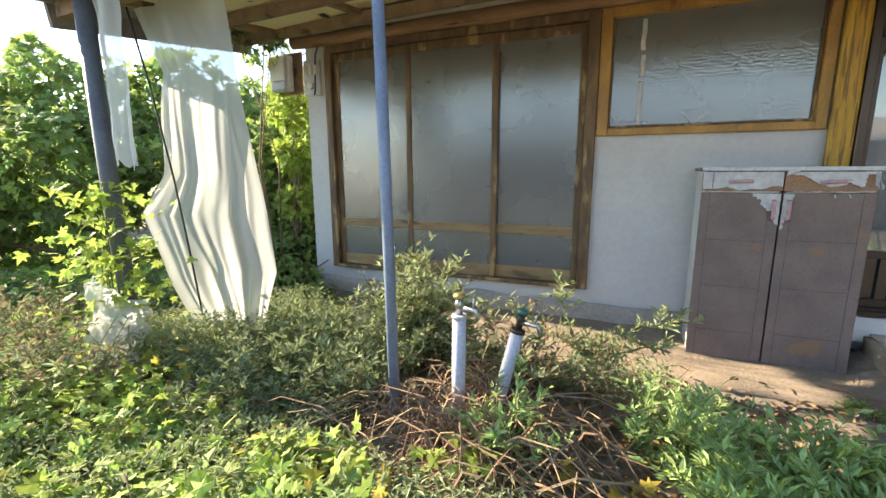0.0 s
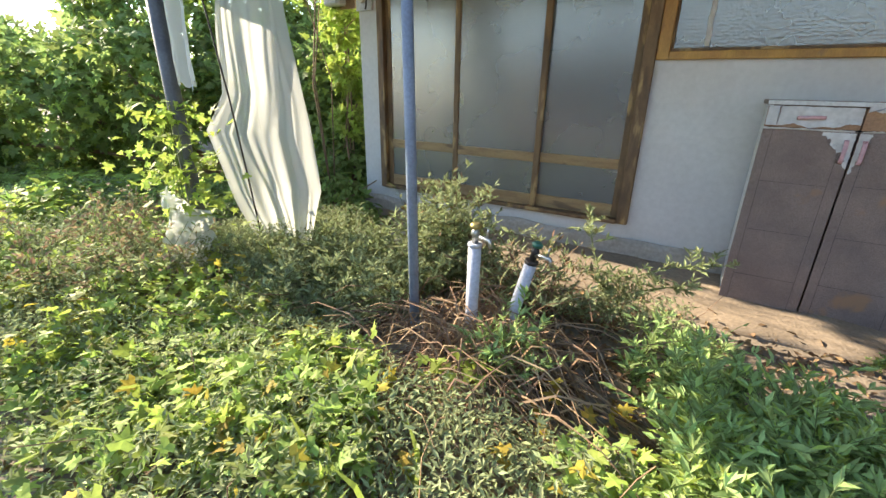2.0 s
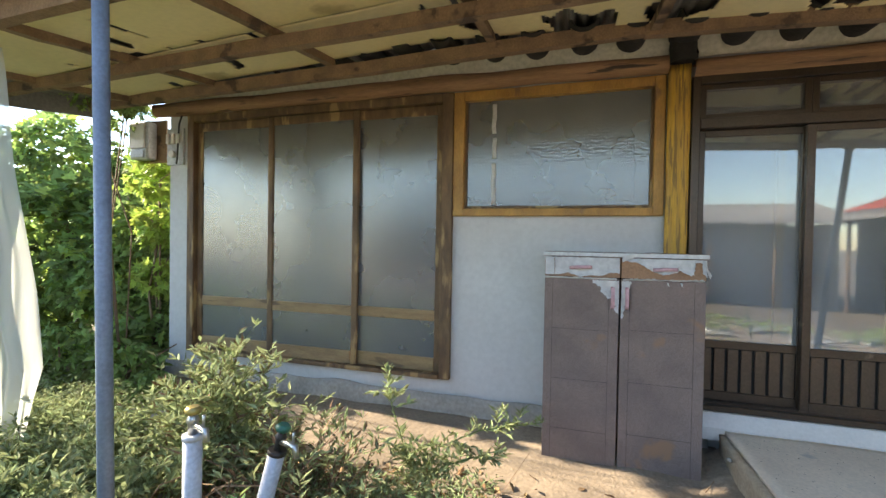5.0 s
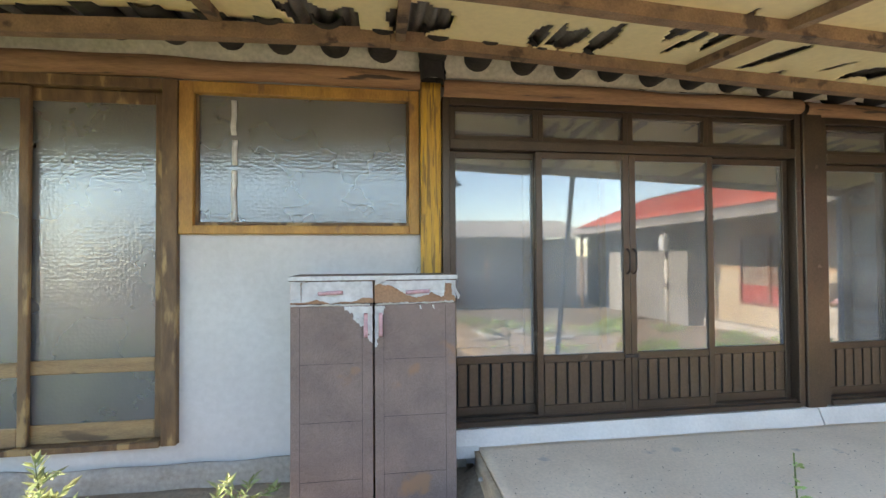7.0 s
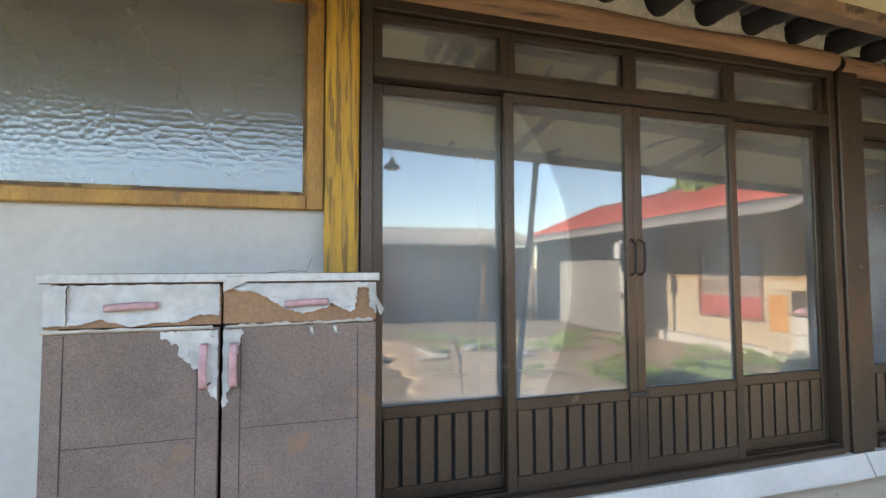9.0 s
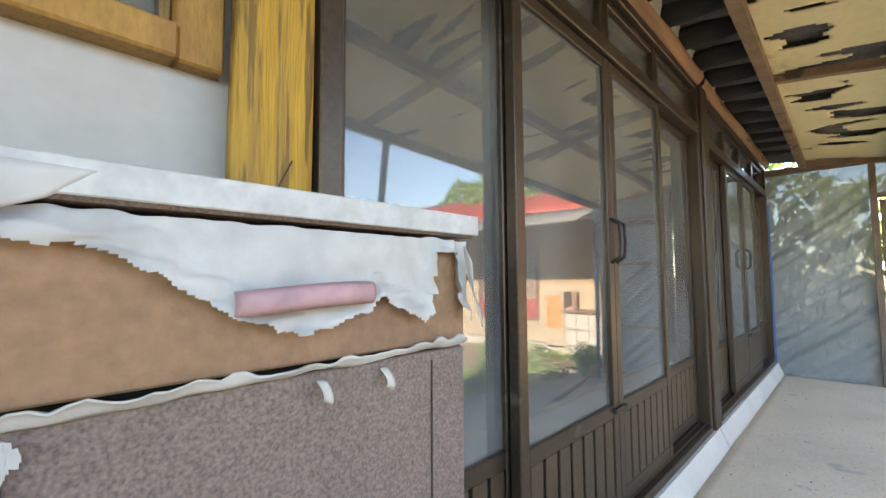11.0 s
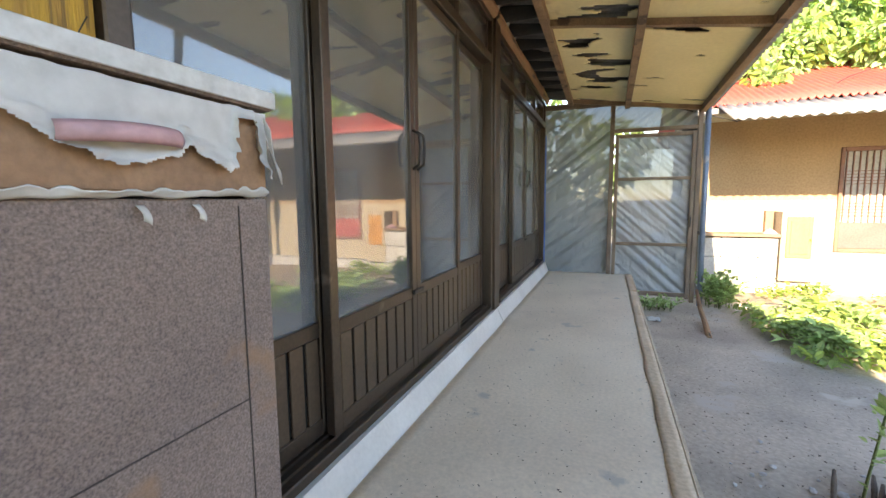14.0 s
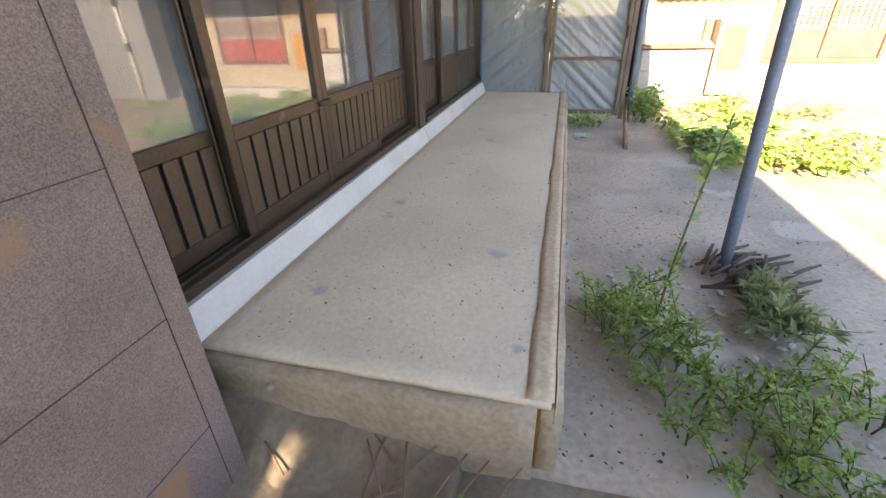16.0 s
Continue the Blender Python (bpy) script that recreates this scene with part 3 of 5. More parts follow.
    under(e, "padlock_plate", B(edges[2] - 0.05, edges[2] + 0.05, WY - 0.07, WY - 0.06, z_bot + 0.375, z_bot + 0.395, 0.003), M_IRON)
    return e
door_bay(1.512, 3.968, (1.552, 2.118, 2.722, 3.295, 3.93), 0.342, 2.325, 1)
door_bay(4.122, XE, (4.162, 4.74, 5.33, 5.92, 6.51), 0.342, 2.30, 2)
solid("door_post", B(3.972, 4.118, WY - 0.09, WY + 0.06, 0.27, 2.38, 0.006), M_ALU, "brown aluminium post between the door bays", "post")

def kerb():
    for x0, x1 in ((1.53, 4.03), (4.04, XE)):
        bm = bmesh.new()
        v = []
        for i in range(13):
            x = x0 + (x1 - x0) * i / 12
            zt = 0.338
            zs = slab_z(x)
            v.append([bm.verts.new(p) for p in ((x, WY - 0.14, zs - 0.06), (x, WY - 0.135, zs + 0.01 + 0.003 * nz(x, 1, 1, 6)), (x, WY - 0.095, zt), (x, WY + 0.02, zt), (x, WY + 0.02, zs - 0.06))])
        for a, b in zip(v, v[1:]):
            for k in range(5):
                bm.faces.new((a[k], b[k], b[(k + 1) % 5], a[(k + 1) % 5]))
        bm.faces.new(v[0])
        bm.faces.new(v[-1])
        solid("door_sill", bm, M_KERB, "white painted cement sill under the sliding doors", "sill", kind="structure")
kerb()

# ---- porch slab ----
def porch():
    e = thing("porch_slab", "raised worn cement porch slab along the doors", "porch", (4, 3.2, -0.1))
    def top(u, v):
        x = 1.71 + (XE - 1.71) * u
        y = 2.66 + (WY - 0.137 - 2.66) * v
        return (x, y, slab_z(x) + 0.004 * nz(x, y, 0, 2.5))
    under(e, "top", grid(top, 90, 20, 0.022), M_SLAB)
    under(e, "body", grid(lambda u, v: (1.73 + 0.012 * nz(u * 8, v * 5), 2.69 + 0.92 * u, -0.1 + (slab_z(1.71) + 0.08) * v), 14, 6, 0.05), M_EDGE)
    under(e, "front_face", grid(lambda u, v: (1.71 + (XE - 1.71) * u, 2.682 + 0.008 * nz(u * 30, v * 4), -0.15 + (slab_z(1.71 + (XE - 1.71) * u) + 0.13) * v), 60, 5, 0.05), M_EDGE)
    under(e, "edge_band", grid(lambda u, v: (1.712 + (XE - 1.712) * u, 2.655 + (0.065 + 0.014 * nz(u * 16, 4)) * v, slab_z(1.712 + (XE - 1.712) * u) + 0.004), 90, 3, 0.002), M_BAND, "tan worn cement edge band")
    under(e, "edge_face", grid(lambda u, v: (1.708 + (XE - 1.708) * u, 2.652 - 0.003 * nz(u * 40, 1), slab_z(1.708 + (XE - 1.708) * u) - 0.06 + 0.063 * v), 60, 2, 0.004), M_BAND)
    under(e, "corner_strip", B(1.815, 1.718, 2.66, 2.70, -0.02, 0.235, 0.003), M_OCHRE, "split wooden corner strip")
porch()

def earth_heap():
    def fn(u, v):
        x, y = 1.34 + 0.385 * u, 2.86 + 0.80 * v
        h = (0.02 + 0.17 * u ** 1.5 * (0.35 + 0.65 * v)) * (1 if 0 < v < 1 else 0.3)
        return (x, y, -0.03 + h + 0.018 * nz(x * 9, y * 9, 1) + 0.008 * nz(x * 30, y * 30, 4))
    solid("earth_heap", grid(fn, 30, 50, 0.03), M_LEDGE, "loose brown earth heaped against the porch slab end", "ground", kind="structure")
    rnd = random.Random(5)
    lump = None
    for i in range(46):
        y = 2.95 + 0.68 * rnd.random()
        x = 1.70 - 0.07 * rnd.random() ** 2
        r = 0.008 + 0.018 * rnd.random() ** 2
        m = pose(x, y, 0.10 + 0.09 * (y - 2.9) + 0.05 * rnd.random(), 90 * rnd.random(), 40 * rnd.random(), 360 * rnd.random()) @ Matrix.Diagonal((r, r * 0.8, r * 0.7, 1))
        if lump is None:
            bm = bmesh.new()
            bmesh.ops.create_icosphere(bm, subdivisions=1, radius=1)
            for v in bm.verts:
                v.co *= 0.8 + 0.4 * noise.noise(v.co * 2.1)
            lump = solid("cement_crumb", bm, M_FOOT, "grey crumb of broken cement at the slab end", "stone", "cement crumbs")
            lump.matrix_basis = m
        else:
            copy_thing(lump, m)
earth_heap()

# ---- porch roof ----
def porch_roof():
    e = thing("porch_roof", "lean-to porch roof with yellowed torn ceiling boards and grey corrugated sheets", "roof", (1.7, 2.8, 2.3), kind="structure")
    # timbers
    def beam(nm, p, q, w, h, m=M_BEAM):
        p, q = Vector(p), Vector(q)
        d = (q - p).normalized()
        s = d.cross(Vector((0, 0, 1))).normalized()
        up = s.cross(d)
        bm = bmesh.new()
        n = 10
        rows = []
        for i in range(n + 1):
            c = p.lerp(q, i / n) + up * 0.008 * nz(i * 0.7, p.x + p.y)
            rows.append([bm.verts.new(c + s * a * w / 2 + up * b) for a, b in ((-1, 0), (1, 0), (1, h), (-1, h))])
        for a, b in zip(rows, rows[1:]):
            for k in range(4):
                bm.faces.new((a[k], a[(k + 1) % 4], b[(k + 1) % 4], b[k]))
        bm.faces.new(rows[0])
        bm.faces.new(rows[-1])
        under(e, nm, bm, m)
    for y, h in ((3.38, 0.08), (2.76, 0.07), (2.0, 0.09)):
        for x0, x1 in ((-3.0, 1.2), (1.2, XE)):
            beam("purlin", (x0, y, ceil_z(x0, y) - 0.07), (x1, y, ceil_z(x1, y) - 0.07), 0.055, h)
    for x in (-2.6, -1.75, -0.75, 0.35, 1.25, 2.9, 4.34, 6.5):
        beam("rafter", (x, 2.0, ceil_z(x, 2.0) - 0.05), (x, 3.38, ceil_z(x, 3.38) - 0.05), 0.05, 0.05)
    # ceiling boards with torn holes
    def board(x0, x1, y0, y1, seed):
        def fn(u, v):
            x, y = x0 + (x1 - x0) * u, y0 + (y1 - y0) * v
            return (x, y, ceil_z(x, y) - 0.01 * nz(x, y, seed, 1.5) ** 2)
        def torn(u, v):
            x, y = x0 + (x1 - x0) * u, y0 + (y1 - y0) * v
            k = nz(x * 2.6, y * 1.6, seed) * 0.45 + nz(x * 9.5, y * 2.6, seed + 7) * 0.6 + 0.30 * math.exp(-((y - 3.12) / 0.2) ** 2) * (x > 0.2)
            return k > 0.36
        under(e, "ceiling_board", grid(fn, int((x1 - x0) * 55), int((y1 - y0) * 50), 0.006, torn), M_BOARD)
    xs = (-2.6, -0.75, 1.25, 2.9, 4.34, 6.5)
    for i in range(5):
        board(xs[i] + 0.003, xs[i + 1] - 0.003, 2.0, 2.755, i * 3)
        board(xs[i] + 0.003, xs[i + 1] - 0.003, 2.765, 3.38, i * 3 + 1)
    # corrugated sheets on top
    def sheet(x0, x1, y0, y1):
        def fn(u, v):
            x, y = x0 + (x1 - x0) * u, y0 + (y1 - y0) * v
            return (x, y, ceil_z(x, y) + 0.055 + 0.016 * math.sin(2 * math.pi * x / 0.075))
        under(e, "roof_sheet", grid(fn, int((x1 - x0) / 0.0125), 4, 0.005), M_SHEET)
    sheet(-3.15, 0.8, 1.58, 3.7)
    sheet(0.8, 3.4, 1.86, 3.7)
    sheet(3.4, 6.75, 1.86, 3.7)
    beam("edge_board", (-3.12, 2.0, ceil_z(-3.1, 2.0) - 0.1), (-3.12, 3.6, ceil_z(-3.1, 3.6) - 0.1), 0.03, 0.14, M_SHEET)
porch_roof()

def pendant():
    e = thing("pendant_lamp", "small dark metal shade lamp hanging at the porch edge", "lamp", (1.9, 1.97, 2.1))
    under(e, "cord", T([(1.9, 1.97, 2.17), (1.9, 1.97, 2.29)], 0.004, 6), M_IRON)
    under(e, "shade", tube(bmesh.new(), [(1.9, 1.97, 2.185), (1.9, 1.97, 2.15), (1.9, 1.97, 2.115), (1.9, 1.97, 2.10)], [0.015, 0.022, 0.065, 0.075], 18, False), M_IRON)
    under(e, "bulb", T([(1.9, 1.97, 2.14), (1.9, 1.97, 2.10), (1.9, 1.97, 2.075)], [0.012, 0.026, 0.008], 12), M_KERB)
pendant()

# ---- poles ----
def pole(label, pts, r, m, foot=True):
    e = thing("porch_pole", label, "pole", (pts[0][0], pts[0][1], 0.0), "porch poles")
    under(e, "pipe", T(pts, r, 14), m)
    under(e, "collar", T([Vector(pts[-1]) - Vector((0, 0, 0.05)), pts[-1]], r * 1.35, 14), M_IRON)
pole("blue-grey painted steel pipe pole standing in weeds", [(-0.655, 1.84, -0.05), (-0.665, 1.835, 0.8), (-0.69, 1.83, 2.30)], 0.0245, M_PIPE)
pole("leaning blue-grey painted pipe pole on the yard concrete", [(2.94, 1.91, -0.08), (3.03, 1.915, 0.8), (3.18, 1.92, 2.24)], 0.026, M_PIPE)
pole("dark grey pipe pole at the porch end wrapped by weeds", [(-2.38, 1.81, -0.05), (-2.43, 1.81, 1.0), (-2.45, 1.81, 2.2)], 0.045, M_PIPE2)
pole("blue-grey pipe pole beside the plastic screen door", [(XE, 1.93, -0.1), (XE, 1.94, 1.0), (XE, 1.945, 2.2)], 0.028, M_PIPE)

# ---- plastic film screen with a door at the porch end ----
def film_screen():
    e = thing("plastic_screen", "timber frame covered with creased clear plastic film", "screen", (XE, 2.9, 0.0))
    def fr(nm, y0, y1, z0, z1, x=XE):
        under(e, nm, B(x - 0.03, x + 0.012, y0, y1, z0, z1, 0.004), M_FRAME)
    fr("post", 2.885, 2.934, 0.1, 2.25)
    fr("head_rail", 2.053, 2.885, 2.19, 2.25)
    fr("head_rail", 2.934, 3.72, 2.19, 2.25)
    fr("post", 1.994, 2.039, -0.06, 2.16)
    fr("cross_rail", 2.039, 2.885, 1.88, 1.92)
    def sheet(nm, y0, y1, z0, z1, s):
        def fn(u, v):
            y, z = y0 + (y1 - y0) * u, z0 + (z1 - z0) * v
            d = z + 0.75 * y + s
            return (XE + 0.045 + 0.026 * (1 - abs(2 * nz(d * 7, y * 0.8, s))) + 0.014 * nz(d * 17, y, s), y, z)
        return under(e, nm, grid(fn, 60, 130), M_FILM2)
    sheet("film_sheet", 2.93, 3.70, 0.12, 2.24, 1)
    sheet("film_sheet", 2.034, 2.895, 1.90, 2.24, 5)
    d = thing("screen_door", "closed wooden screen door covered with creased plastic film", "door", (XE - 0.02, 2.65, 0.0))
    for nm, b in (("stile", (2.835, 2.875, 0.0, 1.855)), ("stile", (2.048, 2.088, -0.02, 1.855)), ("rail", (2.088, 2.835, 1.815, 1.855)), ("rail", (2.088, 2.835, 1.33, 1.365)),
                  ("rail", (2.088, 2.835, 0.58, 0.615)), ("rail", (2.088, 2.835, 0.0, 0.045))):
        under(d, nm, B(XE - 0.04, XE - 0.008, *b, 0.004), M_FRAME)
    def fn(u, v):
        y, z = 2.06 + 0.80 * u, 0.01 + 1.83 * v
        q = z - 0.9 * y
        return (XE + 0.004 + 0.026 * (1 - abs(2 * nz(q * 7, y * 0.8, 2))) + 0.012 * nz(q * 18, y * 1.1, 2), y, z)
    under(d, "film_sheet", grid(fn, 60, 130), M_FILM2)
    under(d, "handle", T([(XE - 0.05, 2.073, 0.8), (XE - 0.07, 2.073, 0.85), (XE - 0.05, 2.073, 0.92)], 0.008, 6), M_IRON)
    under(e, "tape_strip", B(XE - 0.02, XE - 0.01, 3.66, 3.675, 0.2, 1.9), M_BLUE, "blue tape strip")
film_screen()

# ---- shoe cabinet ----
def cabinet():
    e = thing("shoe_cabinet", "grey-brown fibreboard shoe cabinet with peeling white laminate, standing by the wall", "cabinet", (1.11, 3.54, 0.0))
    X0, X1, YF, YB = 0.692, 1.537, 3.392, 3.69
    XM = 1.109
    under(e, "side_panel", B(X0 + 0.006, X0 + 0.024, YF + 0.016, YB, 0.03, 1.243, 0.002), M_WHITE)
    under(e, "side_panel", B(X1 - 0.024, X1 - 0.006, YF + 0.016, YB, 0.03, 1.243, 0.002), M_FIBRE)
    under(e, "back_panel", B(X0 + 0.024, X1 - 0.024, YB - 0.01, YB, 0.03, 1.243), M_FIBRE)
    under(e, "bottom_panel", B(X0 + 0.024, X1 - 0.024, YF + 0.018, YB - 0.011, 0.03, 0.05), M_FIBRE)
    # black strip as the shade in the slit between drawers and doors
    under(e, "rail", B(X0 + 0.025, X1 - 0.025, YF + 0.02, YF + 0.05, 1.119, 1.126), M_BLACK)
    under(e, "top", B(X0 - 0.008, X1 + 0.008, YF - 0.012, YB + 0.005, 1.244, 1.268, 0.003), M_FIBRE)
    under(e, "top_edge", B(X0 - 0.009, X1 + 0.009, YF - 0.016, YF - 0.0125, 1.2465, 1.269, 0.001), M_WHITE, "white laminate edging")
    for x in (X0 + 0.05, X1 - 0.09):
        for y in (YF + 0.03, YB - 0.07):
            under(e, "foot", B(x, x + 0.04, y, y + 0.04, 0.0, 0.03, 0.003), M_IRON)
    def peel(parent, nm, x0, x1, z0, z1, keep, curl=0.012, seed=0, m=M_FOIL):
        def fn(u, v):
            x, z = x0 + (x1 - x0) * u, z0 + (z1 - z0) * v
            x += 0.004 * nz(u * 22, v * 9, seed)
            z += 0.004 * nz(u * 18, v * 14, seed + 4)
            k = keep(u, v)
            return (x, YF - 0.004 - curl * max(0.0, 1 - max(0, k) * 4) * (0.35 + 0.65 * abs(nz(u * 7, v * 5, seed))), z)
        return under(e, nm, grid(fn, 150, 60, 0.0, lambda u, v: keep(u, v) < 0), m)
    # drawers
    for k, (a, b) in enumerate(((X0, XM - 0.003), (XM + 0.003, X1))):
        d = under(e, "drawer", B(a, b, YF, YF + 0.016, 1.127, 1.236, 0.002), M_BARE)
        xm = 0.892 if k == 0 else 1.335
        sub(e, d, "drawer_handle", grid(lambda u, v: (xm - 0.06 + 0.12 * u, YF - 0.008 - 0.016 * math.sin(math.pi * u) ** 0.5 - 0.004 * math.sin(math.pi * v), 1.172 + 0.015 * v + 0.006 * math.sin(2 * u)), 14, 4, 0.004), M_PINK)
    def left_keep(u, v):
        return (v - 0.10 - 0.22 * nz(u * 5, 2) - 0.45 * max(0, u - 0.72)) if abs(u - 0.13) > 0.006 else -1
    peel(e, "laminate_sheet", X0 + 0.002, XM - 0.006, 1.128, 1.24, left_keep, 0.012, 3)
    low_x = (1.115, 1.164, 1.20, 1.229, 1.277, 1.326, 1.36, 1.397, 1.403, 1.46, 1.474, 1.482, 1.513, 1.517, 1.53)
    low_z = (1.228, 1.221, 1.212, 1.199, 1.167, 1.152, 1.158, 1.170, 1.178, 1.152, 1.165, 1.222, 1.226, 1.165, 1.15)
    def right_keep(u, v):
        x, z = XM + 0.006 + (X1 - XM - 0.006) * u, 1.128 + 0.112 * v
        return 9 * (z - float(np.interp(x, low_x, low_z)) - 0.006 * nz(x * 60, z * 30))
    peel(e, "laminate_sheet", XM + 0.006, X1, 1.128, 1.24, right_keep, 0.02, 9)
    # one flap folded over the corner and one hanging out beside it
    under(e, "laminate_flap", grid(lambda u, v: (1.532 + 0.03 * v * v * (1 - 0.4 * u), YF - 0.006 - 0.012 * u, 1.235 - 0.075 * v - 0.02 * u), 4, 12, 0.0012), M_FOIL)
    under(e, "laminate_flap", grid(lambda u, v: (XM + 0.005 + 0.08 * u * (1 - 0.3 * v), YF - 0.014 - 0.004 * math.sin(3 * u), 1.262 - 0.045 * v * (1 - 0.6 * u)), 10, 6, 0.0012), M_FOIL)
    # curled cream strip along the drawers' lower edge
    under(e, "laminate_strip", grid(lambda u, v: (XM + 0.01 + (X1 - XM - 0.02) * u, YF - 0.004 - 0.009 * v * (1 + 0.8 * nz(u * 12, 6)), 1.118 + 0.014 * v * (0.4 + abs(nz(u * 14, 2))) + 0.006 * u + 0.004 * nz(u * 10, v * 2, 1)), 50, 4, 0.0015), M_FOIL)
    under(e, "laminate_strip", grid(lambda u, v: (X0 + (XM - X0 - 0.02) * u, YF - 0.005 - 0.008 * v, 1.116 + 0.01 * v + 0.004 * nz(u * 10, v * 2, 8)), 40, 2, 0.0015), M_FOIL)
    # doors
    for k, (a, b) in enumerate(((X0, XM - 0.006), (XM + 0.004, X1))):
        tilt = 0.0 if k == 0 else 0.008
        d = under(e, "cabinet_door", B(a, b, YF + 0.001, YF + 0.016, 0.035 - tilt, 1.119, 0.002), M_FIBRE)
        for x in (a + 0.045, b - 0.055):
            sub(e, d, "groove", B(x, x + 0.0018, YF - 0.0006, YF + 0.0005, 0.04, 1.11), M_GROOVE)
        for j in range(3):
            z = 0.23 + 0.295 * j + 0.015 * k
            sub(e, d, "groove", B(a + 0.047, b - 0.052, YF - 0.0006, YF + 0.0005, z, z + 0.0018), M_GROOVE)
        xh = b - 0.035 if k == 0 else a + 0.03
        sub(e, d, "door_handle", grid(lambda u, v: (xh - 0.010 + 0.02 * v, YF - 0.008 - 0.016 * math.sin(math.pi * u) ** 0.5, 0.955 + 0.12 * u), 14, 4, 0.004), M_PINK)
    peel(e, "laminate_scrap", XM - 0.15, XM - 0.008, 0.92, 1.112, lambda u, v: u - (0.95 - 1.05 * v ** 1.6) + 0.25 * nz(u * 6, v * 8, 5), 0.008, 12)
    peel(e, "laminate_scrap", XM + 0.005, XM + 0.06, 0.90, 1.112, lambda u, v: v - 1.25 * u + 0.15 + 0.2 * nz(u * 5, v * 9, 2), 0.004, 15)
    for i in range(3):
        x = X0 + 0.06 + 0.78 * random.random()
        under(e, "laminate_curl", grid(lambda u, v: (x + 0.009 * u + 0.004 * v, YF - 0.003 - 0.008 * math.sin(2.4 * v), 1.112 - 0.016 * v * (1 + 0.3 * u)), 3, 6, 0.001), M_FOIL)
    under(e, "rust_wire", T([(1.22, 3.45, 1.27), (1.29, 3.47, 1.276), (1.33, 3.45, 1.272), (1.345, 3.44, 1.31)], 0.0008, 5), M_IRON)
cabinet()

# ---- water taps ----
def tap(at, lean, top, valve, label):
    e = thing("standpipe_tap", label, "tap", at, "yard taps")
    x, y, z = at
    p1 = Vector((x + lean[0], y + lean[1], top))
    p0 = Vector(at) - Vector((0, 0, 0.05))
    under(e, "pipe", T([p0, p0.lerp(p1, 0.5), p1], 0.03, 16), M_PVC)
    d = (p1 - p0).normalized()
    under(e, "collar", T([p1 - d * 0.002, p1 + d * 0.015], 0.033, 16), M_PVC if valve is M_BRASS else M_IRON)
    vb = under(e, "valve_body", T([p1 + d * 0.01, p1 + d * 0.05, p1 + d * 0.06, p1 + d * 0.085], [0.016, 0.016, 0.022, 0.012], 12), M_CHROME if valve is M_BRASS else M_IRON)
    under(e, "spout", T([p1 + d * 0.045, p1 + d * 0.05 + Vector((0.05, -0.02, 0.002)), p1 + d * 0.05 + Vector((0.085, -0.03, 0.0)), p1 + d * 0.05 + Vector((0.095, -0.035, -0.035))], [0.011, 0.010, 0.011, 0.009], 10), M_CHROME)
    sub(e, vb, "handle", T([p1 + d * 0.085, p1 + d * 0.10, p1 + d * 0.11], [0.024, 0.028, 0.018], 9), valve)
    sub(e, vb, "lever", T([p1 + d * 0.06 + Vector((0.07, -0.025, 0.0)), p1 + d * 0.06 + Vector((0.075, -0.027, 0.04))], 0.005, 6), M_CHROME)
tap((-0.385, 1.925, 0.0), (0.005, 0.0), 0.63, M_BRASS, "grey plastic standpipe with a brass-topped water tap")
tap((-0.29, 2.03, 0.0), (0.13, 0.05), 0.54, M_GREENP, "leaning grey standpipe with a green-handled water tap")

# ---- plastic curtain ----
def curtain():
    e = thing("plastic_curtain", "torn milky plastic sheet hanging from the porch roof edge", "plastic sheet", (-2.25, 2.2, 0.2))
    def fn(u, v):
        z = 2.24 - 2.0 * v + 0.06 * nz(u * 5, 1) * v
        xl = float(np.interp(v, (0, 0.2, 0.5, 0.63, 0.85, 1), (-2.62, -2.35, -2.48, -2.70, -2.45, -2.21)))
        xr = -1.88 + (0.17 * v / 0.8 if v < 0.8 else 0.17 - 0.15 * (v - 0.8) / 0.2)
        x = xl + (xr - xl) * u
        y = 2.19 + 0.015 * (math.sin(u * 26 + 4 * v + 4 * nz(u * 3, v * 2)) + 0.5 * math.sin(u * 61 - 3 * v + 5 * nz(u * 5, v * 3, 2))) * (0.3 + 0.5 * v) + 0.06 * nz(u * 4, v * 2.2, 6) + 0.35 * (u - 0.5) * v * 0.5
        return (x, y, z)
    under(e, "sheet", grid(fn, 160, 70), M_FILM)
    def fn2(u, v):
        return (-2.35 + 0.17 * u + 0.05 * v + 0.02 * nz(v * 5, u), 1.79 + 0.03 * math.sin(u * 8 + v * 3), 2.15 - (0.86 + 0.08 * nz(u * 6, 4)) * v)
    under(e, "torn_strip", grid(fn2, 14, 30), M_FILM, "narrow torn plastic strip")
    under(e, "cord", T([(-2.52, 2.08, 2.2), (-2.38, 2.07, 1.75), (-2.25, 2.06, 1.2), (-2.18, 2.06, 0.75), (-2.14, 2.08, 0.25)], 0.006, 6), M_IRON, "thin dark cord")
    d = thing("plastic_bundle", "dirty white plastic sheet bunched on weeds round the pole", "plastic sheet", (-2.6, 1.8, 0.1))
    under(d, "sheet", grid(lambda u, v: (-2.75 + 0.55 * u + 0.1 * nz(u * 5, v * 4), 1.72 + 0.22 * math.sin(u * 6 + v) * (1 - v * 0.6) + 0.08 * nz(u * 6, v * 6, 3), 0.08 + (0.62 - 0.35 * abs(u - 0.55)) * v + 0.05 * nz(u * 7, v * 5, 9)), 40, 30), M_FILM)
curtain()

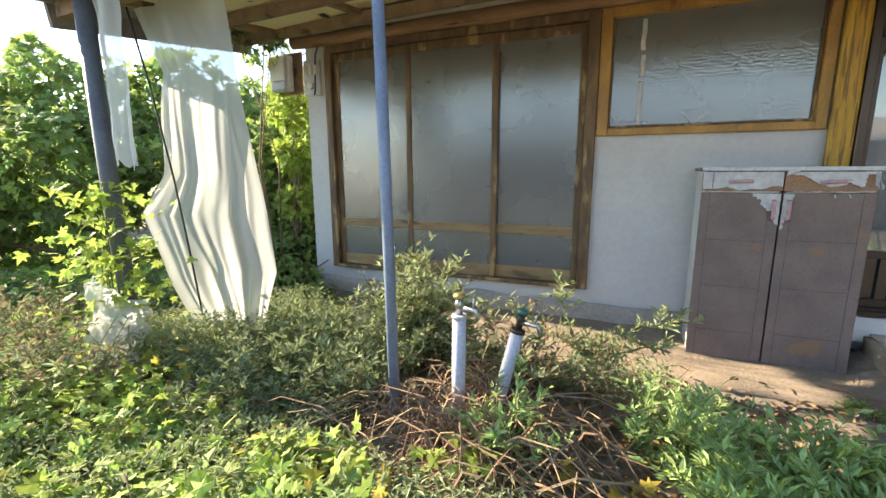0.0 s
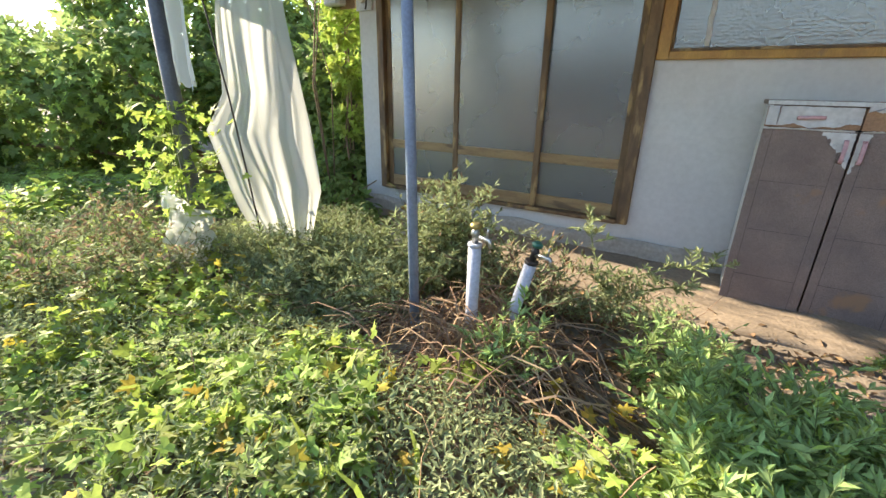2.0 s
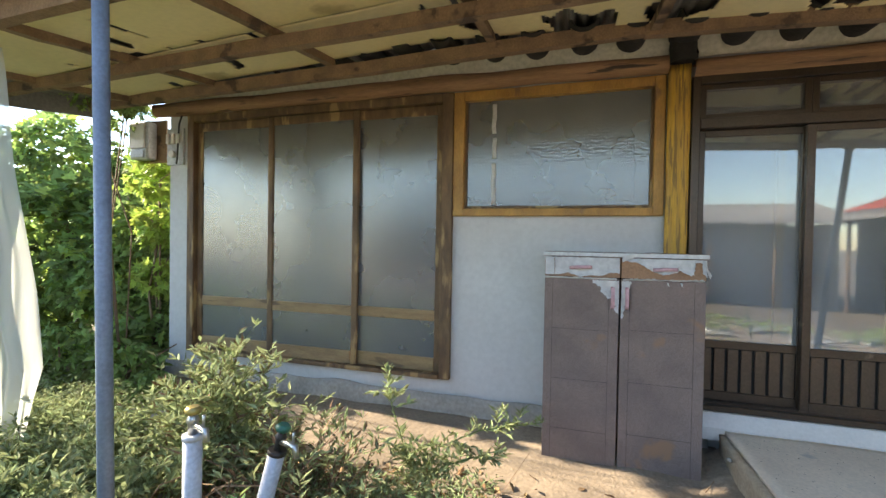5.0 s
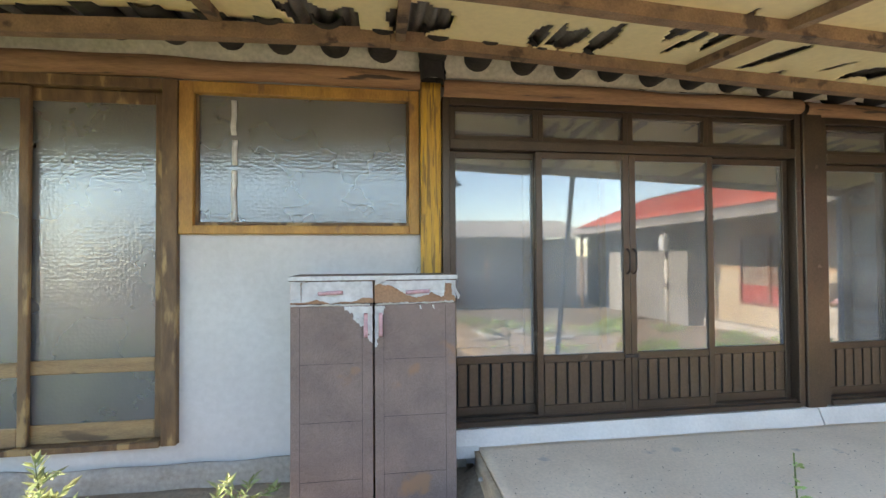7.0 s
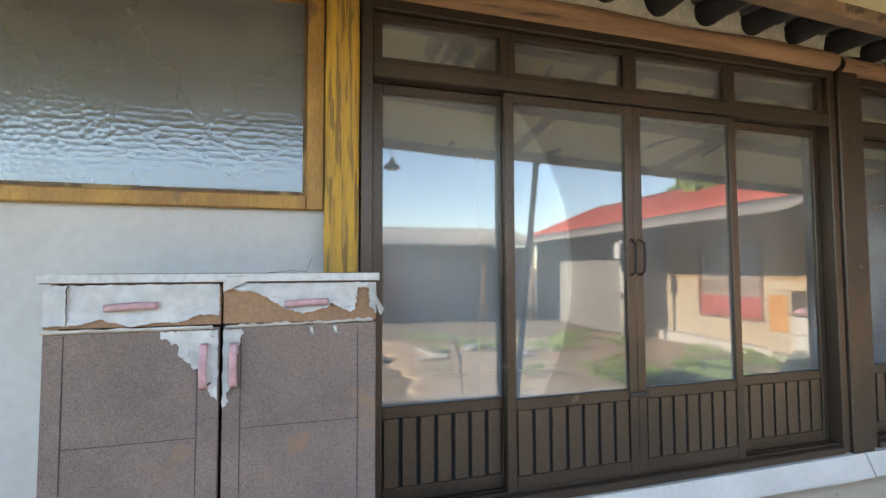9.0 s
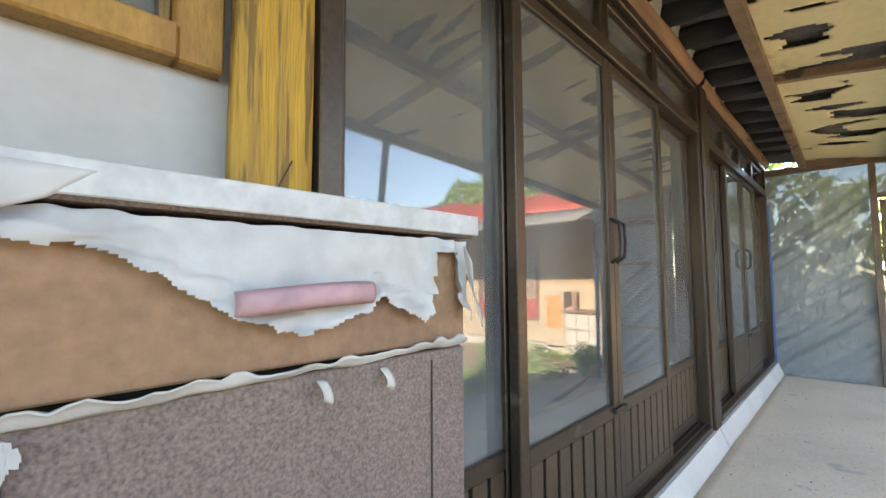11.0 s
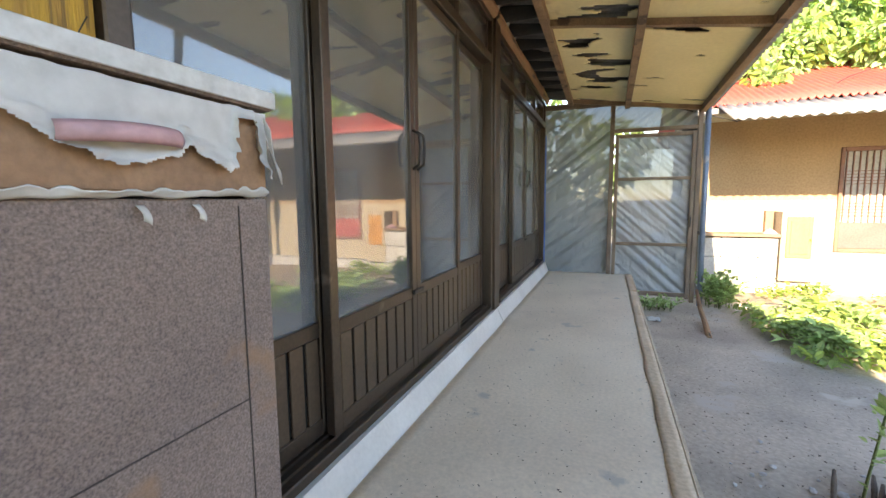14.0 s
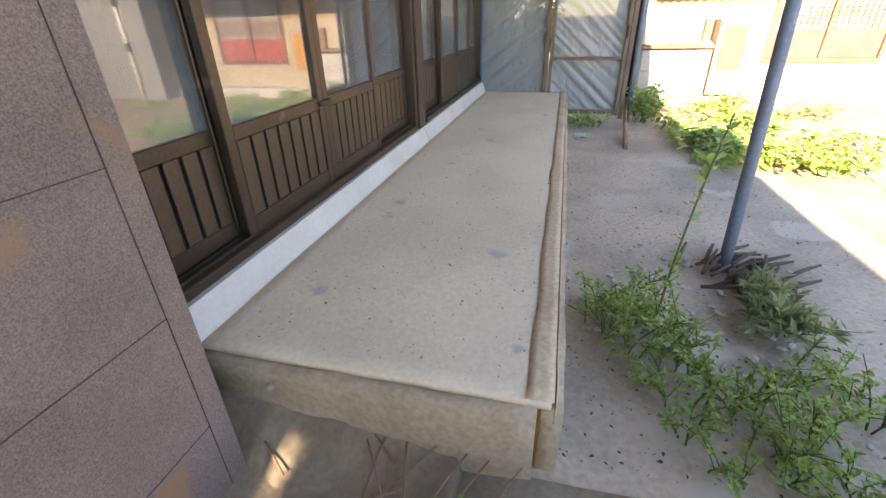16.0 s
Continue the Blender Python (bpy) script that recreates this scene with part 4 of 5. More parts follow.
# ---- meter and switch on the wall corner ----
def meters():
    e = thing("electric_meter", "grey electric meter box with a clear window on the wall corner", "meter", (-2.84, 3.70, 2.0))
    under(e, "casing", B(-2.95, -2.74, 3.64, 3.745, 2.0, 2.33, 0.015), M_METER)
    under(e, "cover", B(-2.935, -2.755, 3.625, 3.639, 2.09, 2.31, 0.006), M_KERB)
    under(e, "bracket", B(-2.95, -2.65, 3.75, 3.77, 1.98, 2.36, 0.004), M_BEAM)
    under(e, "terminal_cover", B(-2.92, -2.77, 3.628, 3.639, 2.01, 2.08, 0.006), M_METER)
    s = thing("switch_board", "old grey switch board with porcelain fuses", "switch", (-2.5, 3.74, 1.95))
    under(s, "board", B(-2.615, -2.43, 3.725, 3.748, 1.95, 2.27, 0.004), M_METER)
    for i in range(3):
        under(s, "fuse", B(-2.60 + 0.055 * i, -2.562 + 0.055 * i, 3.695, 3.724, 2.13, 2.22, 0.008), M_KERB)
    under(s, "knob", T([(-2.53, 3.722, 2.04), (-2.53, 3.69, 2.04)], 0.03, 12), M_KERB)
    under(s, "cable", T([(-2.5, 3.72, 1.96), (-2.47, 3.70, 1.99), (-2.46, 3.71, 2.3), (-2.4, 3.7, 2.41)], 0.007, 6), M_IRON)
meters()
def cable(label, pts, r=0.004):
    solid("cable", T(pts, r, 6), M_IRON, label, "cable", "cables")
cable("black cable drooping along the lintel to the eave", [(2.02, 3.60, 2.45), (2.06, 3.5, 2.5), (2.12, 3.44, 2.58)])
cable("black cable along the top of the windows", [(XL, 3.69, 2.39), (-1.2, 3.69, 2.425), (-0.1, 3.69, 2.40), (0.6, 3.69, 2.415), (1.4, 3.69, 2.43)])
cable("thin black cable from the porch end to the far roof", [(XE, 2.2, 2.1), (6.9, 1.6, 1.98), (7.4, 0.9, 2.2), (8.0, 0.2, 2.6), (9.5, -1.5, 3.3)], 0.006)
cable("overhead cable above the hedge", [(-14, 6, 2.9), (-6, 6, 2.55), (-2.7, 4.0, 2.45)], 0.006)

# ---- far house ----
def far_house():
    e = thing("far_house", "low ochre and cream plastered house with a red sheet roof", "house", (9.5, -1.5, -0.1))
    X = 8.0
    under(e, "wall_upper", B(X, X + 0.15, 0.21, 1.70, 1.08, 2.35), M_FHW, "ochre upper wall")
    under(e, "wall_lower", B(X - 0.006, X + 0.15, 0.21, 1.70, -0.15, 1.08), M_FHL, "cream lower wall")
    under(e, "wall_upper", B(X, X + 0.15, -1.85, -1.09, 1.08, 2.35), M_FHW, "ochre upper wall")
    under(e, "grey_wall", B(X - 0.6, X + 0.15, -6.25, -1.85, -0.15, 2.1), M_SHEDW, "grey plastered wing wall")
    under(e, "wall_lower", B(X - 0.006, X + 0.15, -1.85, -1.09, -0.15, 1.08), M_FHL, "cream lower wall")
    under(e, "wall_upper", B(X, X + 0.15, -1.09, 0.21, 1.74, 2.35), M_FHW)
    under(e, "wall_lower", B(X - 0.006, X + 0.15, -1.09, 0.21, -0.15, 0.42), M_FHL)
    under(e, "side_wall", B(X + 0.16, 11, 1.55, 1.70, -0.15, 2.9), M_FHW)
    # added black sheet in place of the unlit inside of the house
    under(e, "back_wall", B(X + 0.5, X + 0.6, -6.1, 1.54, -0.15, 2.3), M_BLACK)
    under(e, "plinth", B(X - 0.25, X - 0.007, -6.25, 1.70, -0.3, 0.06, 0.02), M_BLOCK)
    def slope(u, v):
        y = 2.0 - 8.6 * u
        return (7.25 + 2.4 * v, y, 2.24 + 0.95 * v + 0.02 * math.sin(y / 0.075 * 6.283) + 0.03 * nz(y, 1))
    under(e, "roof", grid(slope, 700, 5, 0.012), M_RED, "red painted corrugated roof")
    under(e, "roof", grid(lambda u, v: (9.65 + 2.4 * v, 2.0 - 8.6 * u, 3.19 - 0.95 * v), 10, 3, 0.02), M_RED)
    under(e, "eave_board", B(7.24, 7.27, -6.4, 1.95, 2.13, 2.20, 0.004), M_SHEET)
    under(e, "soffit", B(7.27, X - 0.002, -6.4, 1.95, 2.145, 2.165), M_LIME)
    under(e, "gutter_sheet", grid(lambda u, v: (6.45 + 0.9 * v, 1.72 - 8.0 * u, 1.93 + 0.32 * v + 0.012 * math.sin(u * 8.0 / 0.1 * 6.283)), 500, 2, 0.008), M_SHEET, "grey corrugated eave sheet")
    # double lattice door
    d = under(e, "lattice_door", B(X - 0.03, X + 0.05, -1.09, -1.05, 0.42, 1.74, 0.004), M_DOORW)
    for b in ((0.17, 0.21, 0.42, 1.74), (-1.05, 0.17, 1.69, 1.74), (-1.05, 0.17, 0.42, 0.47), (-0.465, -0.415, 0.47, 1.69)):
        under(e, "door_frame", B(X - 0.03, X + 0.05, *b, 0.004), M_DOORW)
    for a, b in ((-1.05, -0.465), (-0.415, 0.17)):
        under(e, "door_panel", B(X, X + 0.03, a, b, 0.47, 0.80, 0.004), M_REDD, "dull red lower panel")
        under(e, "door_pane", B(X + 0.02, X + 0.025, a, b, 0.80, 1.69), M_CURT)
        for i in range(9):
            y = a + (b - a) * (i + 0.5) / 9
            under(e, "lattice_bar", B(X, X + 0.018, y - 0.006, y + 0.006, 0.80, 1.69), M_DOORW)
        for i in range(10):
            z = 0.88 + 0.04 * i + (0.2 if i > 4 else 0)
            under(e, "lattice_bar", B(X + 0.003, X + 0.019, a, b, z, z + 0.008), M_DOORW)
    # black panel for the darkness of the gap at the house end
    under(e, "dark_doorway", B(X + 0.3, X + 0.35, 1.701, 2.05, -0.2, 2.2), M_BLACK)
    s = thing("stone_bench", "white-washed cement block bench with a plank top", "bench", (7.78, 1.45, 0.0))
    for i in range(4):
        for j in range(3):
            y = 0.92 + 0.205 * i
            under(s, "block", B(7.58, 7.98, y, y + 0.199, -0.15 + 0.255 * j, 0.098 + 0.255 * j, 0.006), M_BLOCK)
    under(s, "plank", B(7.53, 7.985, 0.89, 1.76, 0.625, 0.66, 0.006), M_BEAM)
    c = thing("small_cupboard", "small white cupboard with an orange arched wooden door", "cupboard", (7.8, 0.8, 0.06))
    under(c, "body", B(7.66, 7.98, 0.50, 0.87, 0.062, 0.945, 0.006), M_FHL)
    dr = under(c, "door", B(7.645, 7.659, 0.55, 0.82, 0.36, 0.88, 0.006), M_ORANGE)
    sub(c, dr, "door_panel", B(7.638, 7.644, 0.59, 0.78, 0.41, 0.83, 0.003), M_ORANGE)
    under(c, "drawer", B(7.645, 7.659, 0.55, 0.82, 0.15, 0.31, 0.006), M_FHL)
    sub(c, dr, "knob", T([(7.637, 0.57, 0.6), (7.61, 0.57, 0.6)], 0.012, 8), M_BRASS)
    k = thing("cloth_bundle", "small crumpled cloth on the bench plank", "cloth", (7.7, 0.97, 0.662))
    under(k, "cloth", grid(lambda u, v: (7.62 + 0.14 * u, 0.90 + 0.16 * v, 0.662 + 0.06 * math.sin(3.14 * u) * math.sin(3.14 * v) * (1 + 0.5 * nz(u * 5, v * 5))), 8, 8), M_PINK)
    bx = thing("board_scrap", "brown board leaning on the wall beside the cupboard", "board", (7.9, 0.93, 0.66))
    under(bx, "board", B(7.90, 7.985, 0.89, 0.98, 0.662, 0.95, 0.004), M_BEAM)
far_house()

# ---- sheds across the yard ----
def shed(x0, x1, y, h, label):
    e = thing("shed", label, "shed", ((x0 + x1) / 2, y - 1.5, -0.1))
    under(e, "wall", B(x0, x1, y - 0.15, y, -0.2, h), M_SHEDW)
    under(e, "back_wall", B(x0, x1, y - 3.2, y - 3.05, -0.2, h), M_SHEDW)
    under(e, "side_wall", B(x0, x0 + 0.12, y - 3.05, y - 0.15, -0.2, h), M_SHEDW)
    under(e, "side_wall", B(x1 - 0.12, x1, y - 3.05, y - 0.15, -0.2, h), M_SHEDW)
    under(e, "roof", grid(lambda u, v: (x0 - 0.3 + (x1 - x0 + 0.6) * u, y + 0.45 - 2.1 * v, h + 0.02 + 0.62 * v + 0.02 * math.sin(u * (x1 - x0) / 0.13 * 6.283) + 0.03 * nz(u * 7, v)), int((x1 - x0) / 0.02), 3, 0.012), M_SLATE, "grey corrugated slate roof")
    under(e, "roof", grid(lambda u, v: (x0 - 0.3 + (x1 - x0 + 0.6) * u, y - 1.65 - 2.0 * v, h + 0.64 - 0.62 * v), 8, 3, 0.012), M_SLATE)
    under(e, "door", B(x0 + 1.2, x0 + 2.1, y + 0.001, y + 0.04, 0.0, 1.8, 0.006), M_DOORW)
    for i in range(5):
        under(e, "prop", T([(x0 + (x1 - x0) * i / 4, y + 0.35, -0.1), (x0 + (x1 - x0) * i / 4, y + 0.35, h + 0.05)], 0.04, 8), M_BEAM)
M_SLATE = mat("pale_slate_sheet", (0.34, 0.33, 0.32), (0.26, 0.25, 0.245), 2, 0.85, 0.3, 40)
shed(-5.0, 1.0, -5.0, 1.95, "low grey shed with a corrugated slate roof")
shed(1.3, 6.6, -5.3, 1.85, "long low grey shed with a corrugated slate roof")
def yard_bits():
    e = thing("utility_post", "white meter post with a small box and black bands", "post", (6.75, -1.6, 0))
    under(e, "pole", T([(6.75, -1.6, -0.1), (6.75, -1.6, 2.05)], 0.035, 10), M_KERB)
    under(e, "meter_box", B(6.62, 6.72, -1.66, -1.50, 1.45, 1.75, 0.01), M_METER)
    for z in (0.7, 1.3, 1.8):
        under(e, "band", T([(6.75, -1.6, z), (6.75, -1.6, z + 0.12)], 0.037, 10), M_IRON)
    for i in range(9):
        x, y, a = 2.0 + 3.4 * random.random(), -1.6 + 1.1 * random.random(), 180 * random.random()
        o = solid("plank_scrap", B(-0.25, 0.25, -0.06, 0.06, 0, 0.025, 0.004), M_LIME if i % 2 else M_WHITE, "pale broken board lying on the yard", "board", "yard boards")
        o.matrix_basis = pose(x, y, ground_z(x, y) + 0.015 + 0.02 * (i % 3), 4 * random.random(), 4, a)
yard_bits()

# ---- plants ----
RNG = np.random.default_rng(7)
def leaf_shape(kind):
    """Outline of one leaf along +y from its stalk, slightly folded; returns points and faces."""
    if kind == "lobed":
        out = [(0, 0), (0.28, -0.10), (0.50, 0.12), (0.24, 0.26), (0.46, 0.58), (0.17, 0.50), (0.0, 1.0), (-0.17, 0.50), (-0.46, 0.58), (-0.24, 0.26), (-0.50, 0.12), (-0.28, -0.10)]
        p = [(x, y, 0.10 * abs(x) - 0.18 * y * y) for x, y in out] + [(0, 0.32, 0.03)]
        return np.array(p), [(i, (i + 1) % 12, 12) for i in range(12)]
    if kind == "oval":
        out = [(0, 0), (0.22, 0.22), (0.27, 0.5), (0.14, 0.8), (0, 1.0), (-0.14, 0.8), (-0.27, 0.5), (-0.22, 0.22)]
        p = [(x, y, 0.25 * abs(x) - 0.22 * y * y) for x, y in out]
        return np.array(p), [(0, 1, 2, 3, 4), (0, 4, 5, 6, 7)]
    if kind == "blade":
        p = [(0.05, 0, 0), (-0.05, 0, 0), (0.045, 0.4, 0.12), (-0.045, 0.4, 0.12), (0.03, 0.75, 0.10), (-0.03, 0.75, 0.10), (0, 1.0, -0.05)]
        return np.array(p), [(0, 2, 3, 1), (2, 4, 5, 3), (4, 6, 5)]
    p = [(0, 0, 0), (0.15, 0.45, 0.04), (0, 1.0, -0.08), (-0.15, 0.45, 0.04)]
    return np.array(p), [(0, 1, 2), (0, 2, 3)]


def leaf_cloud(name, kind, P, D, size, material, parent=None, origin=(0, 0, 0)):
    """Many leaves in one mesh: P where the stalks are, D which way the tips point."""
    base, faces = leaf_shape(kind)
    n = len(P)
    D = D / np.maximum(np.linalg.norm(D, axis=1, keepdims=True), 1e-6)
    up = RNG.normal(0, 0.45, (n, 3)) + np.array([0, 0, 1.0])
    X = np.cross(D, up)
    X /= np.maximum(np.linalg.norm(X, axis=1, keepdims=True), 1e-6)
    Z = np.cross(X, D)
    s = np.asarray(size).reshape(-1, 1, 1)
    V = P[:, None, :] + s * (base[None, :, 0:1] * X[:, None, :] + base[None, :, 1:2] * D[:, None, :] + base[None, :, 2:3] * Z[:, None, :])
    V = V.reshape(-1, 3) - np.array(origin)
    k = len(base)
    F = [tuple(i * k + j for j in f) for i in range(n) for f in faces]
    me = bpy.data.meshes.new(name)
    me.from_pydata(V.tolist(), [], F)
    me.materials.append(material)
    ob = new(name, me)
    ob.parent = parent
    return ob


def stem_cloud(name, lines, rad, material, parent=None, origin=(0, 0, 0)):
    """Thin three-sided stems along lines of points, tapering to the tip."""
    V, F = [], []
    o = Vector(origin)
    for ln, r in zip(lines, rad):
        m = len(ln)
        b = len(V)
        for i, q in enumerate(ln):
            d = Vector(ln[min(i + 1, m - 1)]) - Vector(ln[max(i - 1, 0)])
            u = d.cross(Vector((0.3, 0.9, 0.2)))
            u.normalize()
            w = d.normalized().cross(u)
            rr = r * (1 - 0.6 * i / (m - 1))
            for a in (0, 2.094, 4.189):
                V.append(tuple(Vector(q) - o + rr * (math.cos(a) * u + math.sin(a) * w)))
        for i in range(m - 1):
            for a in range(3):
                F.append((b + 3 * i + a, b + 3 * i + (a + 1) % 3, b + 3 * i + 3 + (a + 1) % 3, b + 3 * i + 3 + a))
    me = bpy.data.meshes.new(name)
    me.from_pydata(V, [], F)
    me.materials.append(material)
    ob = new(name, me)
    ob.parent = parent
    return ob


def shoots(n, where, h0, h1, lean, bend=0.3):
    """Curved shoots that rise from places given by where(i)."""
    out = []
    for i in range(n):
        x, y = where(i)
        z = ground_z(x, y)
        h = h0 + (h1 - h0) * RNG.random()
        a = RNG.random() * 6.283
        l = lean * (0.3 + RNG.random())
        dx, dy = math.cos(a) * l, math.sin(a) * l
        out.append([(x + dx * t * t * h + dx * bend * t * h, y + dy * t * t * h + dy * bend * t * h, z + h * (t - 0.25 * l * t * t)) for t in (0, 0.25, 0.5, 0.75, 1.0)])
    return out


def along(lines, per, t0=0.2, spread=0.7, droop=0.0):
    """Leaf places and directions along shoots."""
    P, D = [], []
    for ln in lines:
        L = np.array(ln)
        for t in t0 + (1 - t0) * RNG.random(per):
            s = t * (len(L) - 1)
            i = min(int(s), len(L) - 2)
            P.append(L[i] + (L[i + 1] - L[i]) * (s - i))
            a = RNG.random() * 6.283
            ax = (L[i + 1] - L[i]) / max(np.linalg.norm(L[i + 1] - L[i]), 1e-6)
            D.append(ax * (0.5 + 0.3 * RNG.random()) + np.array([math.cos(a), math.sin(a), 0.1 - droop]) * spread)
    return np.array(P), np.array(D)


def bush(name, label, cat, at, spread, n, h0, h1, lean, per, leaf, size, material, stem_r=0.004, group="", twig=2, stem_m=None, extra=None):
    e = thing(name, label, cat, (at[0], at[1], ground_z(*at)), group)
    o = tuple(e.location)
    def where(i):
        a, r = RNG.random() * 6.283, math.sqrt(RNG.random())
        return at[0] + spread[0] * r * math.cos(a), at[1] + spread[1] * r * math.sin(a)
    S = shoots(n, where, h0, h1, lean)
    side = []
    for ln in S:
        for k in range(twig):
            i = 1 + int(RNG.random() * 3)
            p = np.array(ln[i])
            d = np.array([RNG.normal(), RNG.normal(), 0.5 + 0.5 * RNG.random()])
            d *= (0.10 + 0.15 * RNG.random()) * (h1 / 0.5) ** 0.7 / np.linalg.norm(d)
            side.append([tuple(p), tuple(p + d * 0.5 + np.array([0, 0, 0.01])), tuple(p + d)])
    stem_cloud("stem", S + side, [stem_r] * len(S) + [stem_r * 0.5] * len(side), stem_m or M_GSTEM, e, o)
    P, D = along(S + side, per)
    leaf_cloud("leaves", leaf, P, D, size * (0.6 + 0.8 * RNG.random(len(P))), material, e, o)
    if extra:
        em, frac, es, ek = extra
        idx = RNG.random(len(P)) < frac
        # dead leaves, seed heads, fresh leaves, and lime ones coloured as if sunlit
        leaf_cloud("faded_leaves", ek, P[idx] + RNG.normal(0, 0.01, (idx.sum(), 3)), D[idx], es * (0.7 + 0.6 * RNG.random(idx.sum())), em, e, o)
    return e


def cover(name, label, where, n, hfun, leaf, size, material, flat=0.5):
    """Uncountable low leaves over a stretch of ground, at heights up to hfun."""
    XY = np.array([where() for _ in range(n)])
    H = np.array([ground_z(x, y) + hfun(x, y) * (0.25 + 0.75 * RNG.random() ** 0.6) for x, y in XY])
    P = np.column_stack([XY, H])
    a = RNG.random(n) * 6.283
    D = np.column_stack([np.cos(a), np.sin(a), RNG.normal(0, flat, n)])
    o = leaf_cloud(name, leaf, P, D, size * (0.55 + 0.9 * RNG.random(n)), material)
    return tagged(o, label, "weeds", kind="stuff")


def clump(x0, x1, y0, y1, s=1.3, th=-0.15, seed=0, ok=lambda x, y: True):
    def f():
        while True:
            x, y = x0 + (x1 - x0) * RNG.random(), y0 + (y1 - y0) * RNG.random()
            edge = min(x - x0, x1 - x, y - y0, y1 - y) / 0.4
            if nz(x, y, seed, s) > th and ok(x, y) and RNG.random() < edge + 0.1:
                return x, y
    return f

def hump(x, y):
    """Height of the rank growth over the ground."""
    h = 0.20 + 0.12 * nz(x, y, 5, 1.1) + 0.05 * nz(x, y, 2, 4)
    if x < -1.0:
        h += 0.10 * min(1.5, -1.0 - x)
    return max(0.05, h)
free = lambda x, y: not (x > 0.55 and y > 0.9) and (x - 0.3) ** 2 + (y - 0.15) ** 2 > 0.10
# near rank growth of vines and weeds
cover("hop_vine_cover", "sunlit lobed hop vine leaves sprawling over the weeds", clump(-3.6, 0.7, 0.35, 1.55, 1.5, 0.0, 1, free), 3200, hump, "lobed", 0.055, M_BROAD)
cover("young_vine_cover", "bright lime-green young vine leaves", clump(-3.6, 0.6, 0.4, 1.7, 1.8, 0.12, 4, free), 2100, lambda x, y: hump(x, y) * 1.15, "lobed", 0.056, M_LIMEG)
cover("weed_cover", "small-leaved grey-green weeds covering the yard", clump(-3.8, 0.75, 0.35, 2.9, 1.1, -0.35, 2, lambda x, y: free(x, y) and not (-0.9 < x < 0.5 and 1.45 < y < 2.4)), 60000, lambda x, y: hump(x, y) * 1.08, "sliver", 0.032, M_MUG, 0.7)
cover("yellow_leaf_cover", "scattered yellowing leaves among the weeds", clump(-3.4, 0.6, 0.4, 1.9, 1.2, -0.1, 8, free), 260, lambda x, y: hump(x, y) * 1.1, "lobed", 0.06, M_AUT)
cover("dead_leaf_litter", "brown dead leaf litter on the earth", clump(-3.5, 1.5, 0.4, 3.2, 1.2, -0.5, 9), 5000, lambda x, y: 0.035, "oval", 0.05, M_DEAD, 0.3)
cover("far_weed_cover", "sunlit green weeds spreading left of the porch", clump(-9.5, -2.9, -1.0, 4.8, 0.8, -0.45, 3), 13000, lambda x, y: 0.30 + 0.22 * nz(x, y, 4, 0.8), "lobed", 0.10, M_BROAD)
cover("far_lime_cover", "yellow-green sunlit leaves among the weeds", clump(-8.5, -2.9, -0.5, 3.6, 1.0, 0.05, 6), 4500, lambda x, y: 0.36 + 0.22 * nz(x, y, 4, 0.8), "oval", 0.085, M_LIMEG)
cover("far_small_cover", "fine grey-green weeds left of the porch", clump(-7.5, -2.7, -0.5, 3.4, 1.0, -0.2, 12), 22000, lambda x, y: 0.32 + 0.2 * nz(x, y, 4, 0.8), "sliver", 0.045, M_MUG, 0.8)
# grass blades
def grass():
    f = clump(-4.5, 0.4, 0.5, 2.2, 1.4, 0.0, 11, free)
    XY = np.array([f() for _ in range(220)])
    P = np.column_stack([XY, [ground_z(x, y) + 0.02 for x, y in XY]])
    D = np.column_stack([RNG.normal(0, 0.5, 220), RNG.normal(0, 0.5, 220), np.ones(220)])
    tagged(leaf_cloud("grass_blades", "blade", P, D, 0.15 + 0.2 * RNG.random(220), M_LIMEG), "long thin grass blades among the weeds", "grass", kind="stuff")
grass()
# dry bent stems round the taps
def dry_stems():
    L, R = [], []
    for i in range(420):
        cx, cy = -0.25 + 0.22 * RNG.normal(), 1.75 + 0.22 * RNG.normal()
        a = RNG.random() * 6.283
        r = 0.15 + 0.75 * RNG.random() ** 1.5
        h = 0.05 + 0.26 * RNG.random()
        pts = []
        for t in (0, 0.2, 0.45, 0.7, 1.0):
            x, y = cx + r * t * math.cos(a + 0.4 * t), cy + 0.75 * r * t * math.sin(a + 0.4 * t)
            y = min(y, 3.2)
            pts.append((x, y, ground_z(x, y) + 0.01 + h * math.sin(math.pi * min(1, 0.15 + t * 0.85)) * (1 - 0.3 * t)))
        L.append(pts)
        R.append(0.0025 + 0.003 * RNG.random())
    tagged(stem_cloud("dry_stem_tangle", L, R, M_STEM), "tangle of brown dry weed stems round the standpipes", "dry stems", kind="stuff")
    L = []
    for i in range(150):
        x, y, a = -3.2 + 3.8 * RNG.random(), 0.5 + 2.2 * RNG.random(), RNG.random() * 6.283
        if not free(x, y):
            continue
        l, z = 0.15 + 0.3 * RNG.random(), ground_z(x, y) + 0.05 + 0.2 * RNG.random()
        L.append([(x, y, z), (x + 0.5 * l * math.cos(a), y + 0.5 * l * math.sin(a), z + 0.06), (x + l * math.cos(a), y + l * math.sin(a), z + 0.1 * RNG.normal())])
    tagged(stem_cloud("bent_stems", L, [0.003] * len(L), M_STEM), "bent reddish stems among the weeds", "dry stems", kind="stuff")
dry_stems()

